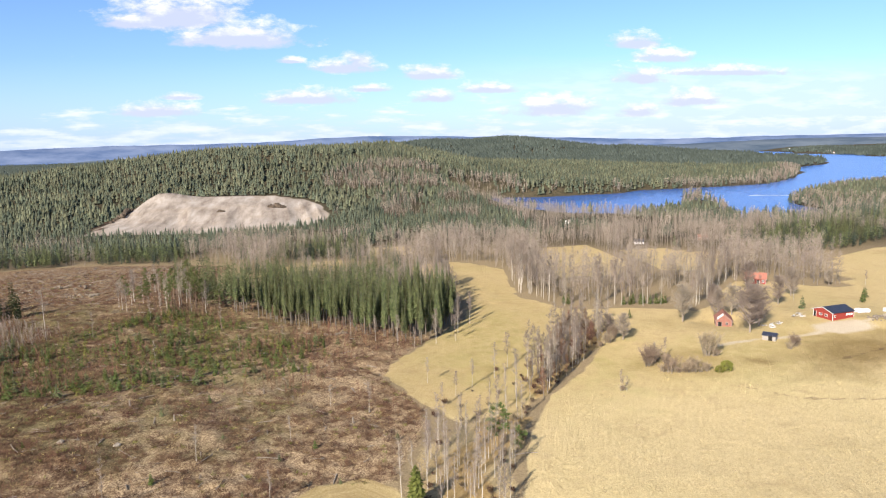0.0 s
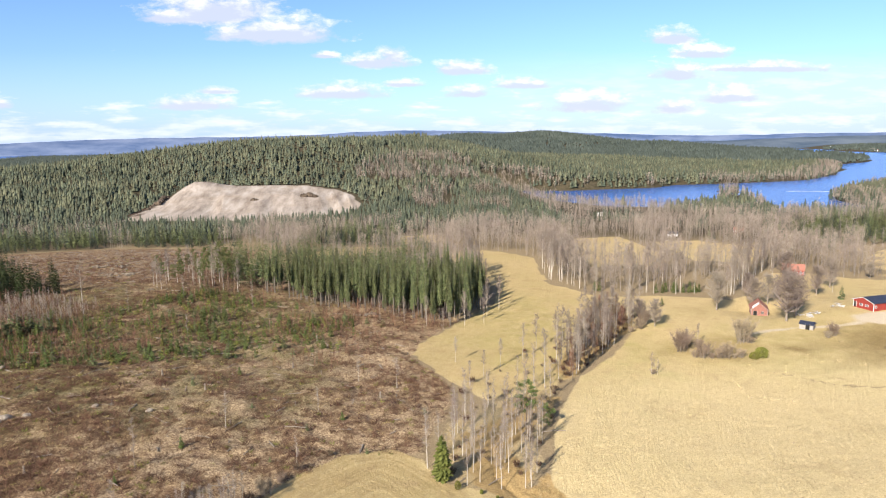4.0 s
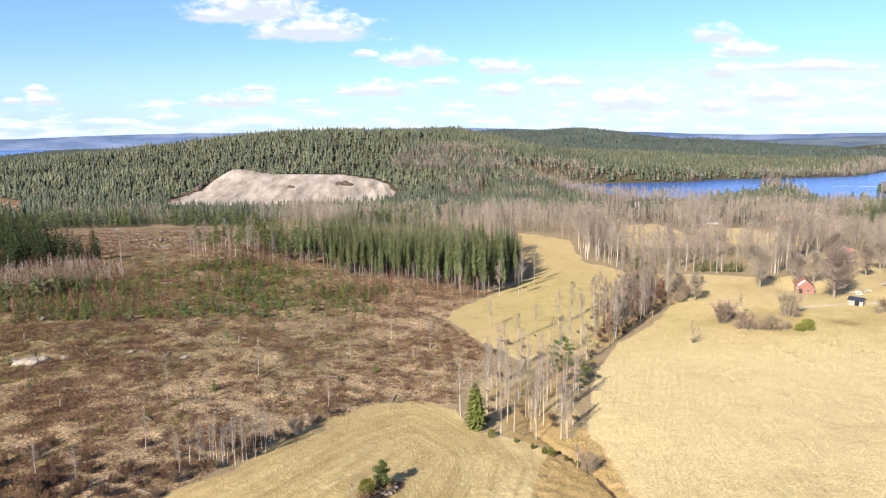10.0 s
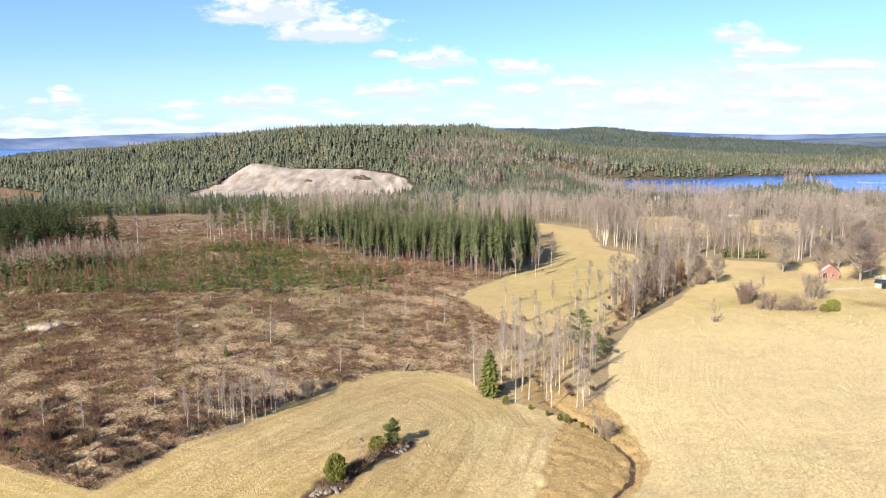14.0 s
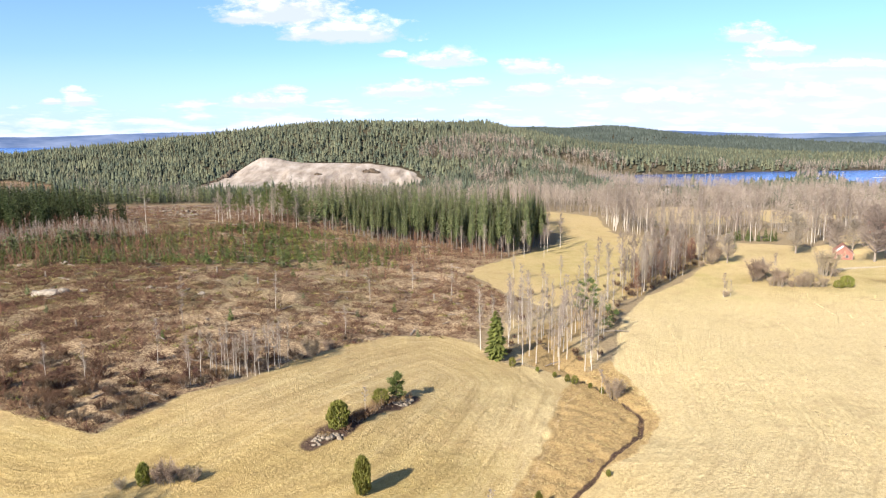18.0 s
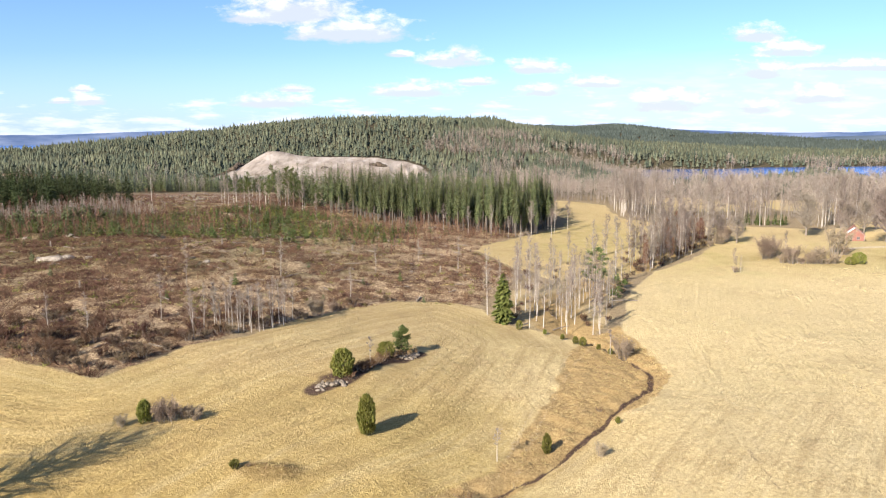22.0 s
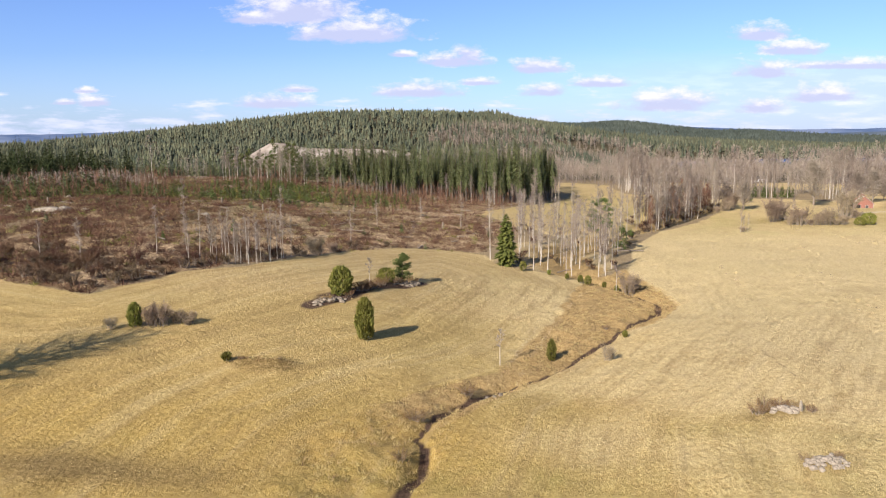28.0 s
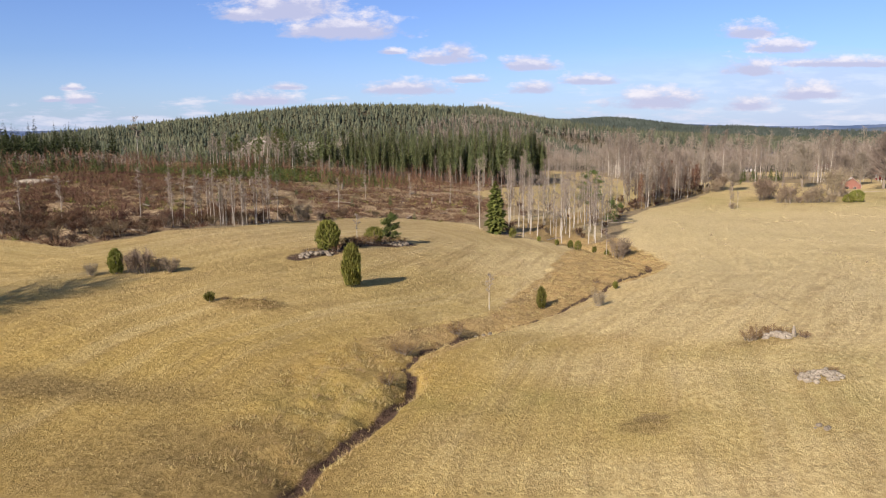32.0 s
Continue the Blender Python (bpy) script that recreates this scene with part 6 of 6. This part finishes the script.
for i, (x, y) in enumerate(((24, 143), (28, 149), (33, 152), (37, 158), (30, 158), (42, 166), (48, 172), (26, 160), (52, 178), (40, 152), (46, 184), (22, 152), (35, 168), (56, 186))):
    copy_thing(brown_bush if i % 3 else edge_bush, place(None, x, y, i * 1.3, 0.45 + 0.1 * (i % 4)))
for x, y, s in ((-71, 74, 1.0), (-75, 79, 1.1), (-79, 72, 1.1), (-74, 70, 1.05), (-81, 78, 1.15), (-86, 74, 1.1), (-77, 75.5, 1.15), (-83, 83, 1.1), (-90, 80, 1.1)):
    copy_thing(stand_spruces[2], place(None, x, y, x, s))


# ---- the farm ----
def box_bm(x0, x1, y0, y1, z0, z1):
    bm = bmesh.new()
    bmesh.ops.create_cube(bm, size=1)
    for v in bm.verts:
        v.co = Vector(((x0 + x1) / 2 + v.co.x * (x1 - x0), (y0 + y1) / 2 + v.co.y * (y1 - y0), (z0 + z1) / 2 + v.co.z * (z1 - z0)))
    return bm


def slab_bm(a, b, c, d, thick):
    """A sheet with thickness between four corners."""
    n = (Vector(b) - Vector(a)).cross(Vector(d) - Vector(a)).normalized() * thick
    bm = bmesh.new()
    low = [bm.verts.new(Vector(p)) for p in (a, b, c, d)]
    top = [bm.verts.new(Vector(p) + n) for p in (a, b, c, d)]
    bm.faces.new(low[::-1])
    bm.faces.new(top)
    for i in range(4):
        bm.faces.new((low[i], low[(i + 1) % 4], top[(i + 1) % 4], top[i]))
    return bm


def gable_bm(x0, x1, w, z0, z1):
    bm = bmesh.new()
    v = [bm.verts.new(p) for p in ((x0, -w, z0), (x0, w, z0), (x0, 0, z1), (x1, -w, z0), (x1, w, z0), (x1, 0, z1))]
    for f in ((0, 2, 1), (3, 4, 5), (0, 1, 4, 3), (1, 2, 5, 4), (2, 0, 3, 5)):
        bm.faces.new([v[i] for i in f])
    return bm


def house(name, label, category, L, W, eave, ridge, walls, roof, trim, windows=(), doors=(), chimney=False, over=0.35):
    """A gabled building with its ridge along x. windows and doors: (side, along, z, width, height), side one of s n w e."""
    t = thing(name, label, category)
    hl, hw, tk = L / 2, W / 2, 0.18
    for sy in (-1, 1):
        part("wall", box_bm(-hl, hl, *sorted((sy * hw, sy * (hw - tk))), -0.6, eave), walls, t)
    for sx in (-1, 1):
        part("wall", box_bm(*sorted((sx * hl, sx * (hl - tk))), -hw + tk + 0.003, hw - tk - 0.003, -0.6, eave), walls, t)
        part("gable", gable_bm(*sorted((sx * hl, sx * (hl - tk))), hw - 0.02, eave, ridge - 0.03), walls, t)
        for sy in (-1, 1):
            part("bargeboard", slab_bm((sx * (hl + over), sy * (hw + over), eave - over * (ridge - eave) / hw), (sx * (hl + over), 0, ridge), (sx * (hl + over), 0, ridge - 0.18), (sx * (hl + over), sy * (hw + over), eave - 0.18 - over * (ridge - eave) / hw), 0.04), trim, t, "white bargeboard")
            part("corner_board", box_bm(*sorted((sx * (hl + 0.02), sx * (hl - 0.14))), *sorted((sy * (hw + 0.02), sy * (hw - 0.14))), -0.1, eave), trim, t)
    drop = over * (ridge - eave) / hw
    part("roof", slab_bm((-hl - over, -hw - over, eave - drop), (hl + over, -hw - over, eave - drop), (hl + over, 0, ridge), (-hl - over, 0, ridge), 0.09), roof, t)
    part("roof", slab_bm((hl + over, hw + over, eave - drop), (-hl - over, hw + over, eave - drop), (-hl - over, 0, ridge), (hl + over, 0, ridge), 0.09), roof, t)
    part("roof_ridge", box_bm(-hl - over, hl + over, -0.12, 0.12, ridge + 0.05, ridge + 0.12), roof, t)

    def face(side, u, z, w, h, out, depth):
        if side in "sn":
            y = -hw if side == "s" else hw
            s = -1 if side == "s" else 1
            return box_bm(u - w / 2, u + w / 2, *sorted((y + s * (out - depth), y + s * out)), z, z + h)
        x = -hl if side == "w" else hl
        s = -1 if side == "w" else 1
        return box_bm(*sorted((x + s * (out - depth), x + s * out)), u - w / 2, u + w / 2, z, z + h)

    for side, u, z, w, h in windows:
        f = part("window", face(side, u, z, w, h, 0.05, 0.07), trim, t, "white window frame")
        part("pane", face(side, u - w * 0.22, z + 0.1, w * 0.36, h - 0.2, 0.065, 0.03), GLASS, f)
        part("pane", face(side, u + w * 0.22, z + 0.1, w * 0.36, h - 0.2, 0.065, 0.03), GLASS, f)
    for side, u, z, w, h in doors:
        # no real opening: a near-black panel paints the shade inside the doorway
        d = part("door", face(side, u, z, w, h, 0.04, 0.06), DARK, t, "doorway panel painted dark as the shade inside")
        for k in (-1, 1):
            part("door_frame", face(side, u + k * (w / 2 + 0.06), z, 0.12, h + 0.12, 0.07, 0.08), trim, d)
    if chimney:
        part("chimney", box_bm(0.4, 1.0, -0.3, 0.3, ridge - 0.5, ridge + 0.8), STONE, t)
    return t


barn = house("barn", "red wooden barn with white trim and dark blue sheet roof", "barn", 9.8, 8.3, 2.7, 4.1, REDWOOD, DARKROOF, WHITEPAINT,
             windows=[("w", 0.9, 0.9, 1.3, 0.8), ("w", -1.4, 0.9, 1.3, 0.8), ("s", -3.9, 1.0, 0.8, 0.8)], doors=[("w", 3.4, 0.0, 1.0, 1.9)])
barn.matrix_basis = place(None, 177.2, 204.9, math.radians(8))
for dx in (1.2, 2.3, 3.4):
    part("sign_bar", box_bm(dx, dx + 0.8, -4.21, -4.16, 1.3, 2.0), WHITEPAINT, barn, "white lettering bar on the red wall")
shed = house("shed", "small plank shed with dark blue sheet roof", "shed", 4.0, 3.1, 1.7, 2.4, BOARDS, DARKROOF, BOARDS, doors=[("s", 0.4, 0, 1.2, 1.8)], over=0.25)
shed.matrix_basis = place(None, 141.5, 190.5, math.radians(-48))
cabin = house("cabin", "faded red wooden cabin with a sagging rusty roof", "cabin", 7.5, 5.6, 2.6, 5.0, OLDRED, OLDRED, BOARDS, windows=[("w", -1.0, 1.0, 0.9, 1.0), ("s", 1.5, 1.0, 0.9, 1.0)], doors=[("w", 1.4, 0, 1.2, 2.0)])
cabin.matrix_basis = place(None, 143, 219.5, math.radians(62))
part("roof_patch", slab_bm((-4.2, 0.3, 4.95), (-1.8, 0.3, 4.95), (-1.8, 2.4, 3.1), (-4.2, 2.4, 3.1), -0.16), WHITEPAINT, cabin, "white sheet laid on the roof")
farmhouse = house("farmhouse", "red wooden farmhouse with red clay roof and white windows", "house", 9.0, 6.5, 2.8, 5.0, REDWOOD, REDROOF, WHITEPAINT,
                  windows=[("s", -4, 0.9, 1.1, 1.3), ("s", -1.2, 0.9, 1.1, 1.3), ("s", 3.2, 0.9, 1.1, 1.3), ("w", 0, 0.9, 1.1, 1.3)], doors=[("s", 1.2, 0, 1.0, 2.0)], chimney=True)
farmhouse.matrix_basis = place(None, 202, 285, math.radians(-34))
for i, (x, y, a, lab, wm, rm) in enumerate(((221, 585, 0.2, "white cottage among bare birches near the lake", WHITEPAINT, BOARDS), (222, 448, -0.4, "small white cottage at the edge of a clearing", WHITEPAINT, DARKROOF), (271, 446, -0.5, "small cabin with red roof in the wood", OLDRED, REDROOF), (1985, 2360, 0.4, "white house on the far lake shore", WHITEPAINT, REDROOF), (2010, 2420, -0.2, "white house on the far lake shore", WHITEPAINT, BOARDS), (2150, 2830, 0.3, "pale house on the far lake shore", WHITEPAINT, REDROOF))):
    c = house("cottage", lab, "house", 9, 6, 2.6, 4.6, wm, rm, WHITEPAINT, windows=[("s", -2.5, 0.9, 1, 1.2), ("s", 2.5, 0.9, 1, 1.2)], doors=[("s", 0, 0, 1, 2)])
    c.matrix_basis = place(None, x, y, a, 0.75 if y < 600 else 1.6)


def bale():
    s = Shape(500)
    s.tube([(-0.6, 0, 0.6), (-0.58, 0, 0.6), (-0.45, 0, 0.6), (0.45, 0, 0.6), (0.58, 0, 0.6), (0.6, 0, 0.6)], [0.02, 0.5, 0.6, 0.6, 0.5, 0.02], 12)
    return s.mesh("wrapped_bale", PLASTIC)


bale_mesh = bale()
for i, (x, y) in enumerate([(191.5, 208.5), (192.8, 209.2), (194.2, 209.9), (195.4, 210.2), (192.0, 210.6), (193.6, 211.2), (196.8, 210.8), (206.5, 213), (208, 213.6), (209.5, 214.2), (211, 214.6)]):
    o = tagged(new("wrapped_bale", bale_mesh), "white plastic-wrapped hay bale near a red barn", "hay bale", "hay bales")
    o.matrix_basis = place(None, x, y, i * 0.8, 1.25)
scrap = [(168.0, 209.5), (166.0, 210.5), (169.5, 213.0), (152, 204), (153.5, 205.5), (155, 204.4), (151, 202.2), (156.4, 206.2), (150, 206)]
for i, (x, y) in enumerate(scrap):
    o = thing("plank_pile", "heap of pale boards and scrap lying in the farmyard", "scrap", "scrap heaps")
    rng = random.Random(520 + i)
    for k in range(7):
        a, off = rng.uniform(0, 3.1), rng.uniform(-0.6, 0.6)
        sh = Shape(540 + k)
        sh.tube([(-math.cos(a) * 1.1, off - math.sin(a) * 0.8, 0.05 + 0.07 * k), (math.cos(a) * 1.1, off + math.sin(a) * 0.8, 0.08 + 0.07 * k)], [0.08, 0.08], 4)
        part("plank", sh, BOARDS if (i + k) % 3 else PLASTIC, o)
    o.matrix_basis = place(None, x, y, i)
stone_pile("rubble_heap", "dark heap of earth and stones near the barn", 189, 196.5, 6, 3, 40, 0.6, 9)
for i, (x, y, s) in enumerate(((178, 222, 0.45), (214, 232, 0.55), (222, 240, 0.7), (110.5, 230, 0.35))):
    copy_thing(small_spruces[i % 4], place(None, x, y, i, 1.0 if i > 2 else 1.6))
juniper(30, 3.0, 1.7, 0.3, leaves=1300, label="broad dark green juniper beside bare bushes").matrix_basis = place(None, 111.5, 168.3)
juniper(31, 2.0, 1.3, 0.3, leaves=800, label="low green juniper beside bare bushes").matrix_basis = place(None, 108.8, 167.6)
foam = Shape(600)
wake_line = [(552, 802), (566, 797), (580, 791), (594, 785), (606, 779), (610, 772), (604, 764), (596, 757), (590, 750)]
for (ax, ay), (bx, by) in zip(wake_line, wake_line[1:]):
    w = 2.2 + foam.rng.uniform(-0.6, 0.9)
    foam.tri((ax, ay - w, -14.9), (bx, by - w, -14.9), (bx, by + w, -14.9))
    foam.tri((ax, ay - w, -14.9), (bx, by + w, -14.9), (ax, ay + w, -14.9))
tagged(new("wake", foam.mesh("wake", PLASTIC)), "white foam line of a boat wake on the lake", "wake", kind="stuff")
